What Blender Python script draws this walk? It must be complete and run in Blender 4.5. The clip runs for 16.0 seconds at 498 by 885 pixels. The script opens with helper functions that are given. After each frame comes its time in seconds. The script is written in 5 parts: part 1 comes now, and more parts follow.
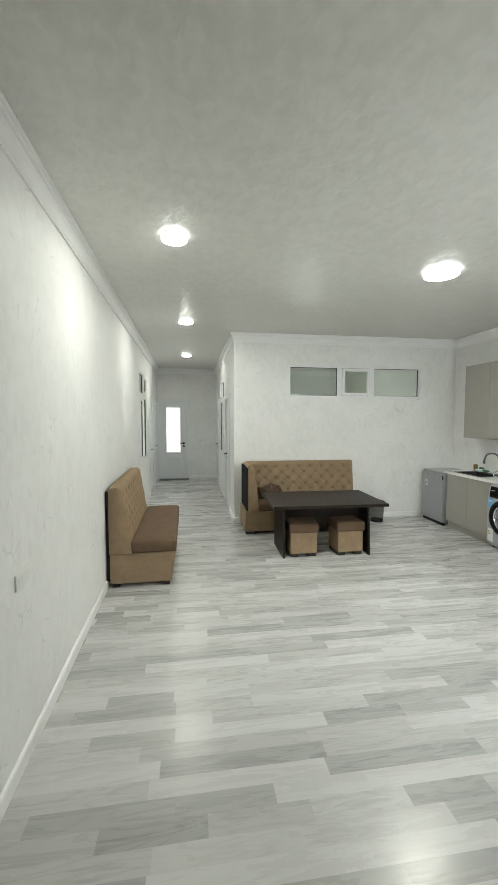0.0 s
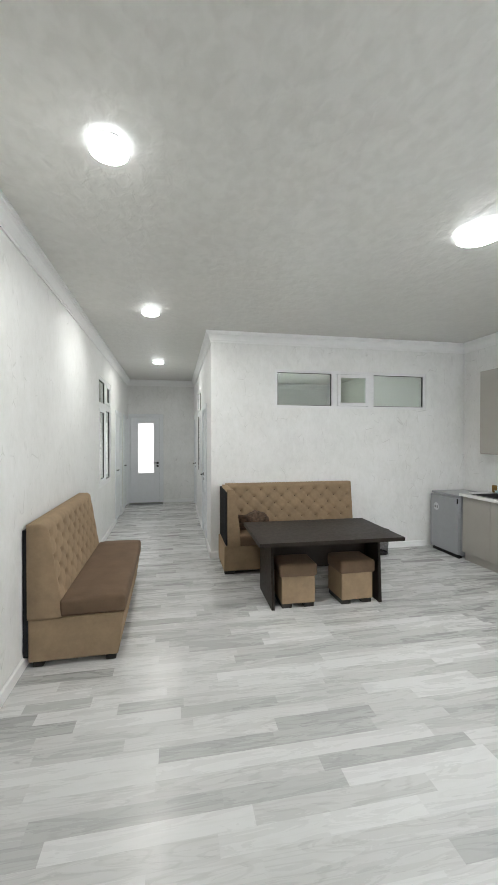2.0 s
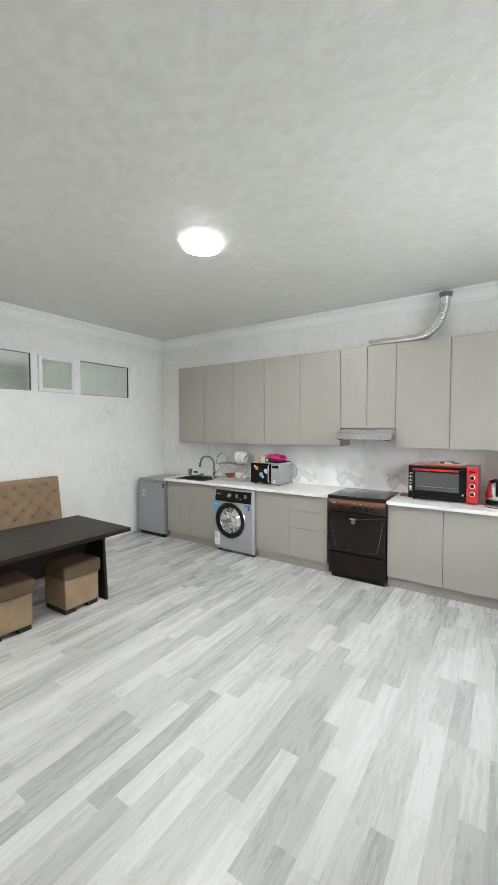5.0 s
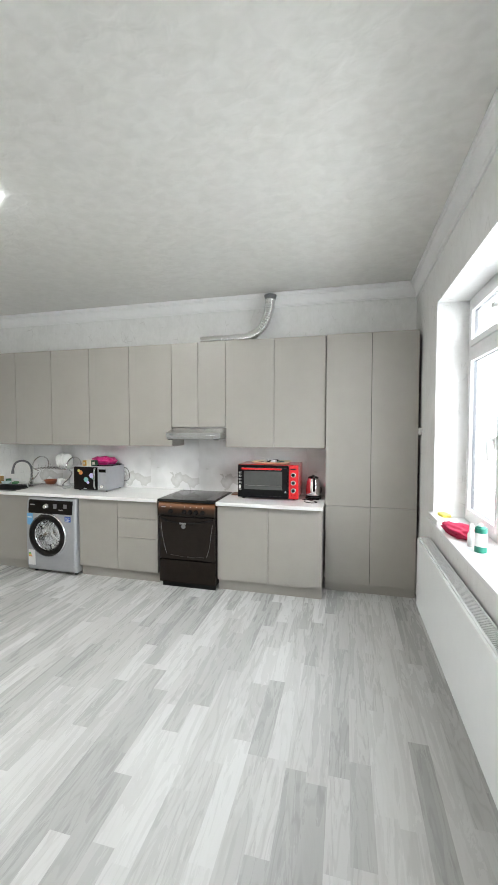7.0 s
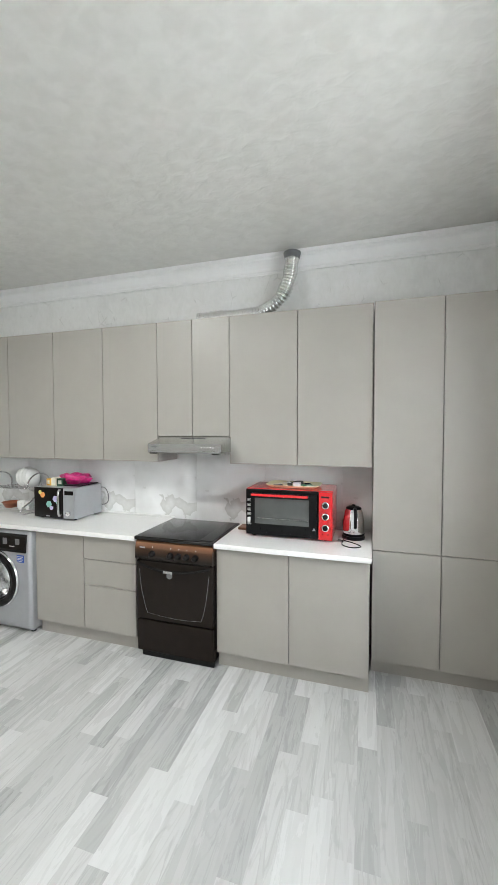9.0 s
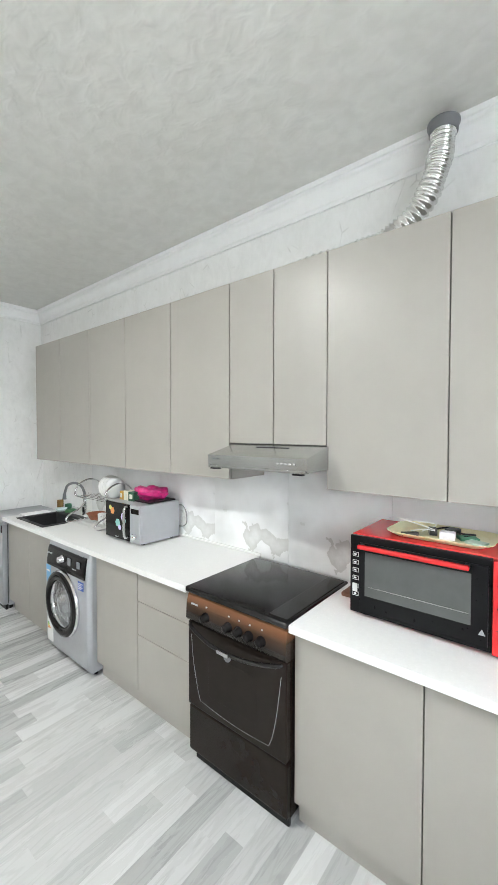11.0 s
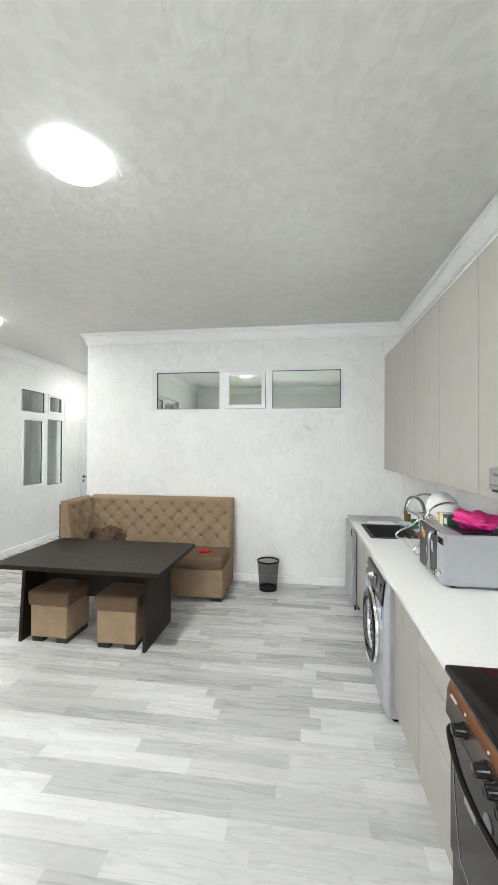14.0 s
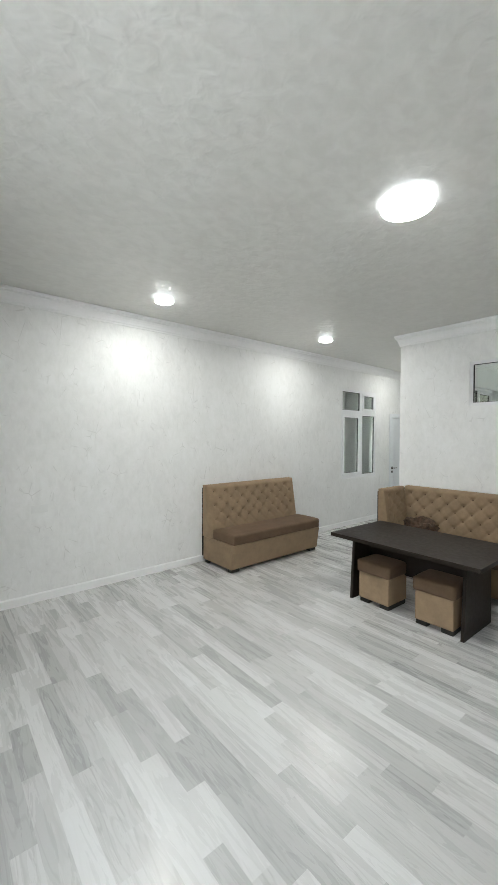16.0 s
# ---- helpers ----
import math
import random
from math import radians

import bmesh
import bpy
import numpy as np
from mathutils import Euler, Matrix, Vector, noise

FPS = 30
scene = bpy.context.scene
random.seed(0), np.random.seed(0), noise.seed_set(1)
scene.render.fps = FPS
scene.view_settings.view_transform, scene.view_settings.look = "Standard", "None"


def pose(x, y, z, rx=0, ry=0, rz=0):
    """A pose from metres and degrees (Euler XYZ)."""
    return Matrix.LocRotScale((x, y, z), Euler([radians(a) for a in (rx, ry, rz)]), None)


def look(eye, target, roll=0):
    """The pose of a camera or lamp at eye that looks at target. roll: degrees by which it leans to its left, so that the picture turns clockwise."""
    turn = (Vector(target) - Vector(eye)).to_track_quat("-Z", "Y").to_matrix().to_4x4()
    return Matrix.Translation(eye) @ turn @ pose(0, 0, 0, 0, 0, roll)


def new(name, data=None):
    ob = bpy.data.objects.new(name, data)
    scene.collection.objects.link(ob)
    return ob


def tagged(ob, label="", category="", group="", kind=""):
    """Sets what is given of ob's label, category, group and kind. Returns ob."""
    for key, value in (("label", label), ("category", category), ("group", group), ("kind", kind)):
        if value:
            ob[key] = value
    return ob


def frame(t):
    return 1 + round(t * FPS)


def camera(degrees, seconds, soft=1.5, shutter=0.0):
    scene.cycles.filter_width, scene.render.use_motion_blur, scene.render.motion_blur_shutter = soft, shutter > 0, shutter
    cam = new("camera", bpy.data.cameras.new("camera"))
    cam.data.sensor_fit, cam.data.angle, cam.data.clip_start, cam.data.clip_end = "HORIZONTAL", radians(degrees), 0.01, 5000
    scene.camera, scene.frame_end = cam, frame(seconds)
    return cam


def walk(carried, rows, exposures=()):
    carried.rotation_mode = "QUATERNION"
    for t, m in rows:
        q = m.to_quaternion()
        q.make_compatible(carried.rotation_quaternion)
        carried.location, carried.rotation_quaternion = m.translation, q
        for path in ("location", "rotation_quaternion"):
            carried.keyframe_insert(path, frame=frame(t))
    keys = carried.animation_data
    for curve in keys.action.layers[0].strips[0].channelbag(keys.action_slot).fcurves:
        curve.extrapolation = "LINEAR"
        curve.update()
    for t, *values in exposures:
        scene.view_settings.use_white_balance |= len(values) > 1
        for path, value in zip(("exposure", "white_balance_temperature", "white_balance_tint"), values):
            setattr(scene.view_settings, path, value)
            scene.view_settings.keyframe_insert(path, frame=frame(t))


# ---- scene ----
cam = camera(65.8, 16.0)
PATH = [
    (0, (0.09, 0.096, 1.7), (0.379, 2.071, 1.571), 0.1),
    (0.5, (0.136, 0.351, 1.692), (0.353, 2.337, 1.593), 0.1),
    (1, (0.22, 0.7, 1.644), (0.42, 2.688, 1.572), 0.1),
    (1.5, (0.31, 0.952, 1.639), (0.558, 2.936, 1.595), 0.1),
    (2, (0.281, 1.09, 1.612), (0.657, 3.055, 1.587), 0.0),
    (2.5, (0.195, 1.198, 1.63), (0.76, 3.116, 1.602), -0.0),
    (3, (0.232, 1.4, 1.644), (1.017, 3.239, 1.601), 0.0),
    (3.5, (0.272, 1.521, 1.625), (1.305, 3.233, 1.573), 0.0),
    (4, (0.172, 1.517, 1.624), (1.438, 3.064, 1.564), 0.1),
    (4.5, (0.072, 1.496, 1.61), (1.556, 2.835, 1.542), -0.1),
    (5, (0.049, 1.431, 1.617), (1.704, 2.551, 1.537), -0.1),
    (7.3, (0.605, 1.208, 1.609), (2.551, 1.662, 1.526), 0.0),
    (7.5, (0.708, 1.262, 1.612), (2.656, 1.706, 1.529), -0.0),
    (8, (0.936, 1.397, 1.649), (2.884, 1.843, 1.573), 0.0),
    (8.2, (1.054, 1.42, 1.65), (3.0, 1.877, 1.576), 0.0),
    (10.5, (2.486, 1.459, 1.679), (4.172, 2.533, 1.619), 0.0),
    (11, (2.686, 1.583, 1.662), (4.237, 2.845, 1.61), 0.1),
    (11.5, (2.856, 1.721, 1.651), (4.216, 3.187, 1.616), 0.0),
    (12, (3.059, 1.856, 1.613), (4.175, 3.516, 1.607), 0.2),
    (12.5, (3.216, 1.893, 1.589), (4.026, 3.722, 1.606), 0.1),
    (13, (3.301, 1.759, 1.605), (3.779, 3.701, 1.636), 0.2),
    (13.5, (3.402, 1.685, 1.626), (3.505, 3.682, 1.655), 0.3),
    (14, (3.503, 1.666, 1.617), (3.23, 3.648, 1.634), 0.3),
    (14.5, (3.531, 1.587, 1.618), (2.906, 3.487, 1.627), 0.4),
    (15, (3.53, 1.445, 1.623), (2.58, 3.205, 1.62), 0.4),
    (15.5, (3.538, 1.326, 1.621), (2.271, 2.873, 1.604), 0.5),
    (16, (3.555, 1.247, 1.652), (2.015, 2.522, 1.618), 0.3),
]
# the picture starts a little warm, and brightens towards the kitchen
EXPOSURES = [(0, 0.08, 6780, 2.5), (0.6, 0.19, 6500, 7.5), (1.0, 0.17, 6500, 7.5), (2.0, 0.15, 6500, 8.5), (3.5, 0.30, 6500, 8.5), (5.0, 0.32, 6500, 8.5), (8.0, 0.30, 6500, 8.5),
             (10.5, 0.58, 6400, 7.5), (11.5, 0.74, 6400, 7.5), (12.5, 0.80, 6450, 8.5), (14.0, 0.60, 6500, 8.5), (15.0, 0.26, 6500, 8.5), (16.0, 0.02, 6450, 7.5)]
walk(cam, [(t, look(eye, target, roll)) for t, eye, target, roll in PATH], EXPOSURES)

# ---- world and daylight ----
world = bpy.data.worlds.new("world")
scene.world = world
world.use_nodes = True
_wn = world.node_tree.nodes
_sky = _wn.new("ShaderNodeTexSky")
_sky.sky_type, _sky.sun_disc = "NISHITA", False
_sky.sun_elevation, _sky.sun_rotation = radians(35), radians(200)
world.node_tree.links.new(_sky.outputs[0], _wn["Background"].inputs[0])
_wn["Background"].inputs[1].default_value = 0.1
LAMP_POWER = 186.0     # large ceiling lamp
SMALL_POWER = 180.0    # small ceiling lamps
FILL_POWER = 5.2        # glow panels added out of view to brighten the other rooms
SKY_POWER = 8.5        # overcast sky outside the kitchen window
LOW_GLOW_POWER = 2.6       # dimmer glowing sheet added below it

# ---- plan, in metres ----
XL, XK = -0.832, 4.65        # left wall, kitchen wall
YS, YP, YE = 0.54, 6.30, 11.03   # window wall, partition, corridor's end
XC = 0.755                   # right side of the corridor
YB = -0.85                   # back of the entrance recess
XR = 0.95                    # right side of the entrance recess
ZC = 3.05                    # ceiling
FZ = -0.02                   # floor
PANEL, PANEL_JOINT = 0.62, 2.86   # splashback panels


def left(y):
    """The left wall runs slightly askew."""
    return -0.722 - 0.0142 * y


# ---- materials ----
def mat(name):
    m = bpy.data.materials.new(name)
    m.use_nodes = True
    return m, m.node_tree.nodes, m.node_tree.links, m.node_tree.nodes["Principled BSDF"]


def ramp(nodes, links, source, stops):
    r = nodes.new("ShaderNodeValToRGB")
    while len(r.color_ramp.elements) < len(stops):
        r.color_ramp.elements.new(0.5)
    for e, (p, c) in zip(r.color_ramp.elements, stops):
        e.position = p
        e.color = (*c, 1) if len(c) == 3 else c
    links.new(source, r.inputs[0])
    return r.outputs[0]


def noise_tex(nodes, links, scale, detail=4, rough=0.55, stretch=(1, 1, 1), distort=0.0):
    co = nodes.new("ShaderNodeNewGeometry").outputs["Position"]
    mp = nodes.new("ShaderNodeMapping")
    mp.inputs["Scale"].default_value = stretch
    links.new(co, mp.inputs[0])
    n = nodes.new("ShaderNodeTexNoise")
    n.inputs["Scale"].default_value = scale
    n.inputs["Detail"].default_value = detail
    n.inputs["Roughness"].default_value = rough
    n.inputs["Distortion"].default_value = distort
    links.new(mp.outputs[0], n.inputs["Vector"])
    return n.outputs["Fac"]


def bumped(nodes, links, bsdf, source, strength, distance):
    b = nodes.new("ShaderNodeBump")
    b.inputs["Strength"].default_value = strength
    b.inputs["Distance"].default_value = distance
    links.new(source, b.inputs["Height"])
    links.new(b.outputs[0], bsdf.inputs["Normal"])


def plain(name, colour, rough=0.5, metal=0.0, vary=0.06, scale=14.0, bump=0.0, bump_scale=180.0, coat=0.0, stretch=(1, 1, 1)):
    """A painted, moulded or metal surface with slight variation of tone, gloss and relief."""
    m, n, l, b = mat(name)
    c = Vector(colour)
    col = ramp(n, l, noise_tex(n, l, scale, 5, 0.6, stretch), [(0.3, tuple(c * (1 - vary))), (0.7, tuple(c * (1 + vary)))])
    l.new(col, b.inputs["Base Color"])
    r = ramp(n, l, noise_tex(n, l, scale * 3.1, 3), [(0.25, (rough * 0.88,) * 3), (0.75, (min(1, rough * 1.12),) * 3)])
    l.new(r, b.inputs["Roughness"])
    b.inputs["Metallic"].default_value = metal
    b.inputs["Coat Weight"].default_value = coat
    if bump:
        bumped(n, l, b, noise_tex(n, l, bump_scale, 3, 0.6, stretch), bump, 0.002)
    return m


def wallpaper(name):
    """Pale silk-effect paper: overlapping satin strokes, with thin slanting scratches here and there."""
    m, n, l, b = mat(name)
    co = n.new("ShaderNodeNewGeometry").outputs["Position"]

    def strokes(rot, stretch, scale, seed):
        mp = n.new("ShaderNodeMapping")
        mp.inputs["Location"].default_value = (seed, seed * 0.7, seed * 1.3)
        mp.inputs["Scale"].default_value = stretch
        mp.inputs["Rotation"].default_value = rot
        l.new(co, mp.inputs[0])
        t = n.new("ShaderNodeTexNoise")
        t.inputs["Scale"].default_value = scale
        t.inputs["Detail"].default_value = 4.0
        t.inputs["Roughness"].default_value = 0.62
        t.inputs["Distortion"].default_value = 0.9
        l.new(mp.outputs[0], t.inputs["Vector"])
        return t.outputs["Fac"]

    def maths(op, p, q):
        k = n.new("ShaderNodeMath")
        k.operation = op
        for i, v in enumerate((p, q)):
            if isinstance(v, float):
                k.inputs[i].default_value = v
            else:
                l.new(v, k.inputs[i])
        return k.outputs[0]

    def scratches(rot, scale, gate_scale, seed):
        mp = n.new("ShaderNodeMapping")
        mp.inputs["Location"].default_value = (seed, seed, seed)
        mp.inputs["Scale"].default_value = (1.0, 1.0, 0.62)
        mp.inputs["Rotation"].default_value = rot
        l.new(co, mp.inputs[0])
        v = n.new("ShaderNodeTexVoronoi")
        v.feature = "DISTANCE_TO_EDGE"
        v.inputs["Scale"].default_value = scale
        l.new(mp.outputs[0], v.inputs["Vector"])
        line = ramp(n, l, v.outputs["Distance"], [(0.0, (1, 1, 1)), (0.028, (0, 0, 0))])
        gate = ramp(n, l, noise_tex(n, l, gate_scale, 3), [(0.575, (0, 0, 0)), (0.66, (1, 1, 1))])
        return maths("MULTIPLY", line, gate)

    lines = maths("MAXIMUM", scratches((0.35, 0.3, 0.2), 6.5, 5.0, 0.0), scratches((0.9, -0.6, 0.4), 9.0, 6.5, 3.7))
    satin = maths("MULTIPLY_ADD", strokes((0.7, 0.7, 0.0), (1.0, 1.0, 0.6), 11.0, 0.0), 0.5)
    satin.node.inputs[2].default_value = 0.0
    both = maths("ADD", satin, maths("MULTIPLY", strokes((-0.6, -0.5, 0.3), (1.0, 1.0, 0.55), 20.0, 5.0), 0.5))
    cloud = noise_tex(n, l, 2.0, 5, 0.6)
    tone = maths("ADD", maths("MULTIPLY", both, 0.62), maths("MULTIPLY", cloud, 0.38))
    base = ramp(n, l, tone, [(0.38, (0.755, 0.755, 0.745)), (0.50, (0.81, 0.81, 0.80)), (0.60, (0.845, 0.845, 0.84))])
    mix = n.new("ShaderNodeMixRGB")
    mix.inputs[2].default_value = (0.46, 0.45, 0.43, 1)
    l.new(maths("MULTIPLY", lines, 0.42), mix.inputs[0])
    l.new(base, mix.inputs[1])
    l.new(mix.outputs[0], b.inputs["Base Color"])
    l.new(ramp(n, l, both, [(0.40, (0.48,) * 3), (0.58, (0.74,) * 3)]), b.inputs["Roughness"])
    b.inputs["Specular IOR Level"].default_value = 0.45
    bumped(n, l, b, maths("SUBTRACT", both, maths("MULTIPLY", lines, 0.25)), 0.45, 0.006)
    return m


def ceiling_paper(name):
    """Silky paper of soft overlapping flakes, which differ in tilt and gloss."""
    m, n, l, b = mat(name)
    fine = noise_tex(n, l, 15.0, 2.0, 0.5, (1.0, 0.75, 1), 0.45)
    broad = noise_tex(n, l, 6.0, 3, 0.55, (1, 1, 1), 0.6)
    mix = n.new("ShaderNodeMixRGB")
    mix.inputs[0].default_value = 0.3
    l.new(fine, mix.inputs[1])
    l.new(broad, mix.inputs[2])
    # lighter and darker flakes: part of the silk's sheen put into the colour
    col = ramp(n, l, mix.outputs[0], [(0.38, (0.675, 0.668, 0.634)), (0.62, (0.740, 0.734, 0.702))])
    l.new(col, b.inputs["Base Color"])
    gl = ramp(n, l, fine, [(0.38, (0.30,) * 3), (0.62, (0.47,) * 3)])
    l.new(gl, b.inputs["Roughness"])
    bumped(n, l, b, fine, 0.58, 0.012)
    return m


def laminate(name, island):
    """Pale grey oak strips; each strip has its own tone, with grain along it."""
    m, n, l, b = mat(name)
    if island:
        rnd = n.new("ShaderNodeNewGeometry").outputs["Random Per Island"]
    else:
        rnd = n.new("ShaderNodeObjectInfo").outputs["Random"]
    tone = ramp(n, l, rnd, [(0.0, (0.37, 0.37, 0.365)), (0.28, (0.435, 0.435, 0.43)), (0.5, (0.505, 0.505, 0.50)), (0.72, (0.56, 0.56, 0.555)), (1.0, (0.605, 0.605, 0.602))])
    co = n.new("ShaderNodeNewGeometry").outputs["Position"]
    shift = n.new("ShaderNodeVectorMath")
    shift.operation = "ADD"
    cx = n.new("ShaderNodeCombineXYZ")
    big = n.new("ShaderNodeMath")
    big.operation = "MULTIPLY"
    big.inputs[1].default_value = 37.0
    l.new(rnd, big.inputs[0])
    l.new(big.outputs[0], cx.inputs[0])
    l.new(big.outputs[0], cx.inputs[2])
    l.new(co, shift.inputs[0])
    l.new(cx.outputs[0], shift.inputs[1])
    mp = n.new("ShaderNodeMapping")
    mp.inputs["Scale"].default_value = (0.7, 6.5, 1.0)
    l.new(shift.outputs[0], mp.inputs[0])
    g = n.new("ShaderNodeTexNoise")
    g.inputs["Scale"].default_value = 2.4
    g.inputs["Detail"].default_value = 5
    g.inputs["Roughness"].default_value = 0.66
    g.inputs["Distortion"].default_value = 1.3
    l.new(mp.outputs[0], g.inputs["Vector"])
    grain = ramp(n, l, g.outputs["Fac"], [(0.30, (0.935, 0.935, 0.93)), (0.42, (0.98, 0.98, 0.978)), (0.55, (1.0, 1.0, 1.0)), (0.75, (1.03, 1.03, 1.03))])
    mul = n.new("ShaderNodeMixRGB")
    mul.blend_type = "MULTIPLY"
    mul.inputs[0].default_value = 1.0
    l.new(tone, mul.inputs[1])
    l.new(grain, mul.inputs[2])
    mp2 = n.new("ShaderNodeMapping")
    mp2.inputs["Scale"].default_value = (0.55, 4.2, 1.0)
    l.new(shift.outputs[0], mp2.inputs[0])
    g2 = n.new("ShaderNodeTexNoise")
    g2.inputs["Scale"].default_value = 2.0
    g2.inputs["Detail"].default_value = 2.5
    l.new(mp2.outputs[0], g2.inputs["Vector"])
    wave = n.new("ShaderNodeMath")
    wave.operation = "MULTIPLY"
    wave.inputs[1].default_value = 75.0
    l.new(g2.outputs["Fac"], wave.inputs[0])
    sine = n.new("ShaderNodeMath")
    sine.operation = "SINE"
    l.new(wave.outputs[0], sine.inputs[0])
    rings = ramp(n, l, sine.outputs[0], [(0.0, (1.0, 1.0, 1.0)), (0.45, (1.0, 1.0, 1.0)), (0.95, (0.87, 0.87, 0.865))])
    some = ramp(n, l, rnd, [(0.0, (0.9,) * 3), (0.3, (0.25,) * 3), (0.55, (0.75,) * 3), (0.8, (0.15,) * 3)])
    mul2 = n.new("ShaderNodeMixRGB")
    mul2.blend_type = "MULTIPLY"
    l.new(some, mul2.inputs[0])
    l.new(mul.outputs[0], mul2.inputs[1])
    l.new(rings, mul2.inputs[2])
    l.new(mul2.outputs[0], b.inputs["Base Color"])
    gl = ramp(n, l, g.outputs["Fac"], [(0.3, (0.34,) * 3), (0.7, (0.22,) * 3)])
    l.new(gl, b.inputs["Roughness"])
    bumped(n, l, b, g.outputs["Fac"], 0.12, 0.002)
    return m


def marble(name):
    """Glossy splashback print, the same on every panel: white with torn, hard-edged grey clouds that break off at the joints."""
    m, n, l, b = mat(name)
    sep = n.new("ShaderNodeSeparateXYZ")
    l.new(n.new("ShaderNodeNewGeometry").outputs["Position"], sep.inputs[0])
    turn = n.new("ShaderNodeMath")
    turn.operation = "SUBTRACT"
    turn.inputs[0].default_value = PANEL_JOINT + 20 * PANEL
    l.new(sep.outputs[1], turn.inputs[1])
    wrap = n.new("ShaderNodeMath")
    wrap.operation = "MODULO"
    wrap.inputs[1].default_value = PANEL
    l.new(turn.outputs[0], wrap.inputs[0])
    at = n.new("ShaderNodeCombineXYZ")
    l.new(wrap.outputs[0], at.inputs[0])
    l.new(sep.outputs[2], at.inputs[2])

    def cloud(scale, detail, rough, seed):
        mp = n.new("ShaderNodeMapping")
        mp.inputs["Location"].default_value = seed
        l.new(at.outputs[0], mp.inputs[0])
        t = n.new("ShaderNodeTexNoise")
        t.inputs["Scale"].default_value = scale
        t.inputs["Detail"].default_value = detail
        t.inputs["Roughness"].default_value = rough
        l.new(mp.outputs[0], t.inputs["Vector"])
        return t.outputs["Fac"]

    def span(source, lo, hi):
        r = n.new("ShaderNodeMapRange")
        r.inputs["From Min"].default_value, r.inputs["From Max"].default_value = lo, hi
        l.new(source, r.inputs["Value"])
        return r.outputs[0]

    low = n.new("ShaderNodeMath")
    low.operation = "MULTIPLY"
    l.new(span(wrap.outputs[0], 0.30, 0.50), low.inputs[0])
    l.new(span(sep.outputs[2], 1.10, 0.96), low.inputs[1])
    patch = n.new("ShaderNodeMath")
    patch.operation = "MULTIPLY_ADD"
    patch.inputs[1].default_value = -0.15
    l.new(low.outputs[0], patch.inputs[0])
    l.new(cloud(2.7, 5, 0.55, (0.35, 0, 0.2)), patch.inputs[2])
    torn = patch.outputs[0]
    soft = cloud(2.6, 3, 0.5, (4.1, 0, 1.3))
    base = ramp(n, l, soft, [(0.35, (0.70, 0.70, 0.70)), (0.60, (0.87, 0.875, 0.88))])
    mask = ramp(n, l, torn, [(0.30, (0.3,) * 3), (0.392, (0.8,) * 3), (0.400, (0, 0, 0)), (0.60, (0, 0, 0)), (0.606, (0.45,) * 3), (0.70, (0.0,) * 3)])
    mx = n.new("ShaderNodeMixRGB")
    mx.inputs[2].default_value = (0.56, 0.555, 0.54, 1)
    l.new(mask, mx.inputs[0])
    l.new(base, mx.inputs[1])
    l.new(mx.outputs[0], b.inputs["Base Color"])
    b.inputs["Roughness"].default_value = 0.16
    return m


def glass(name, tint=(1, 1, 1), rough=0.02):
    m, n, l, b = mat(name)
    n.remove(b)
    tr, gl, lw, mx = n.new("ShaderNodeBsdfTransparent"), n.new("ShaderNodeBsdfGlossy"), n.new("ShaderNodeLayerWeight"), n.new("ShaderNodeMixShader")
    tr.inputs[0].default_value = (*tint, 1)
    gl.inputs["Roughness"].default_value = rough
    lw.inputs["Blend"].default_value = 0.5
    up = n.new("ShaderNodeMath")
    up.operation = "POWER"
    up.inputs[1].default_value = 4.0
    l.new(lw.outputs["Facing"], up.inputs[0])
    ad = n.new("ShaderNodeMath")
    ad.operation = "MULTIPLY_ADD"
    ad.inputs[1].default_value, ad.inputs[2].default_value = 0.6, 0.045
    l.new(up.outputs[0], ad.inputs[0])
    l.new(ad.outputs[0], mx.inputs[0])
    l.new(tr.outputs[0], mx.inputs[1])
    l.new(gl.outputs[0], mx.inputs[2])
    l.new(mx.outputs[0], n["Material Output"].inputs[0])
    return m


def glow(name, colour, strength):
    m, n, l, b = mat(name)
    b.inputs["Base Color"].default_value = (*colour, 1)
    b.inputs["Emission Color"].default_value = (*colour, 1)
    b.inputs["Emission Strength"].default_value = strength
    return m


def velour(name, colour):
    m, n, l, b = mat(name)
    c = Vector(colour)
    col = ramp(n, l, noise_tex(n, l, 7.0, 6, 0.65), [(0.3, tuple(c * 0.82)), (0.7, tuple(c * 1.14))])
    l.new(col, b.inputs["Base Color"])
    b.inputs["Roughness"].default_value = 0.9
    b.inputs["Sheen Weight"].default_value = 0.35
    b.inputs["Sheen Roughness"].default_value = 0.45
    b.inputs["Sheen Tint"].default_value = (*(c * 1.6), 1)
    bumped(n, l, b, noise_tex(n, l, 420.0, 2), 0.15, 0.001)
    return m


M_WALL = wallpaper("silky_wallpaper")
M_CEIL = ceiling_paper("ceiling_wallpaper")
M_FLOOR = laminate("laminate_strip", False)
M_FLOOR_REST = laminate("laminate_strips", True)
M_SLAB = plain("underlay", (0.60, 0.60, 0.59), 0.8)
M_TRIM = plain("white_trim", (0.87, 0.87, 0.87), 0.42, vary=0.02)
M_PVC = plain("white_pvc", (0.80, 0.80, 0.81), 0.3, vary=0.02)
M_GASKET = plain("black_rubber", (0.02, 0.02, 0.02), 0.7)
M_DOOR = plain("white_door_paint", (0.77, 0.79, 0.81), 0.35, vary=0.02)
M_GLASS = glass("clear_glass", (0.93, 0.95, 0.91))
M_CLEAR = glass("window_glass")
# far door's pane: emits by itself in place of daylight behind it
M_FROST = glow("glowing_frosted_glass", (0.96, 0.95, 0.97), 0.8)
M_ROOM_FILL = glow("room_fill_glow", (0.92, 0.96, 1.0), FILL_POWER)
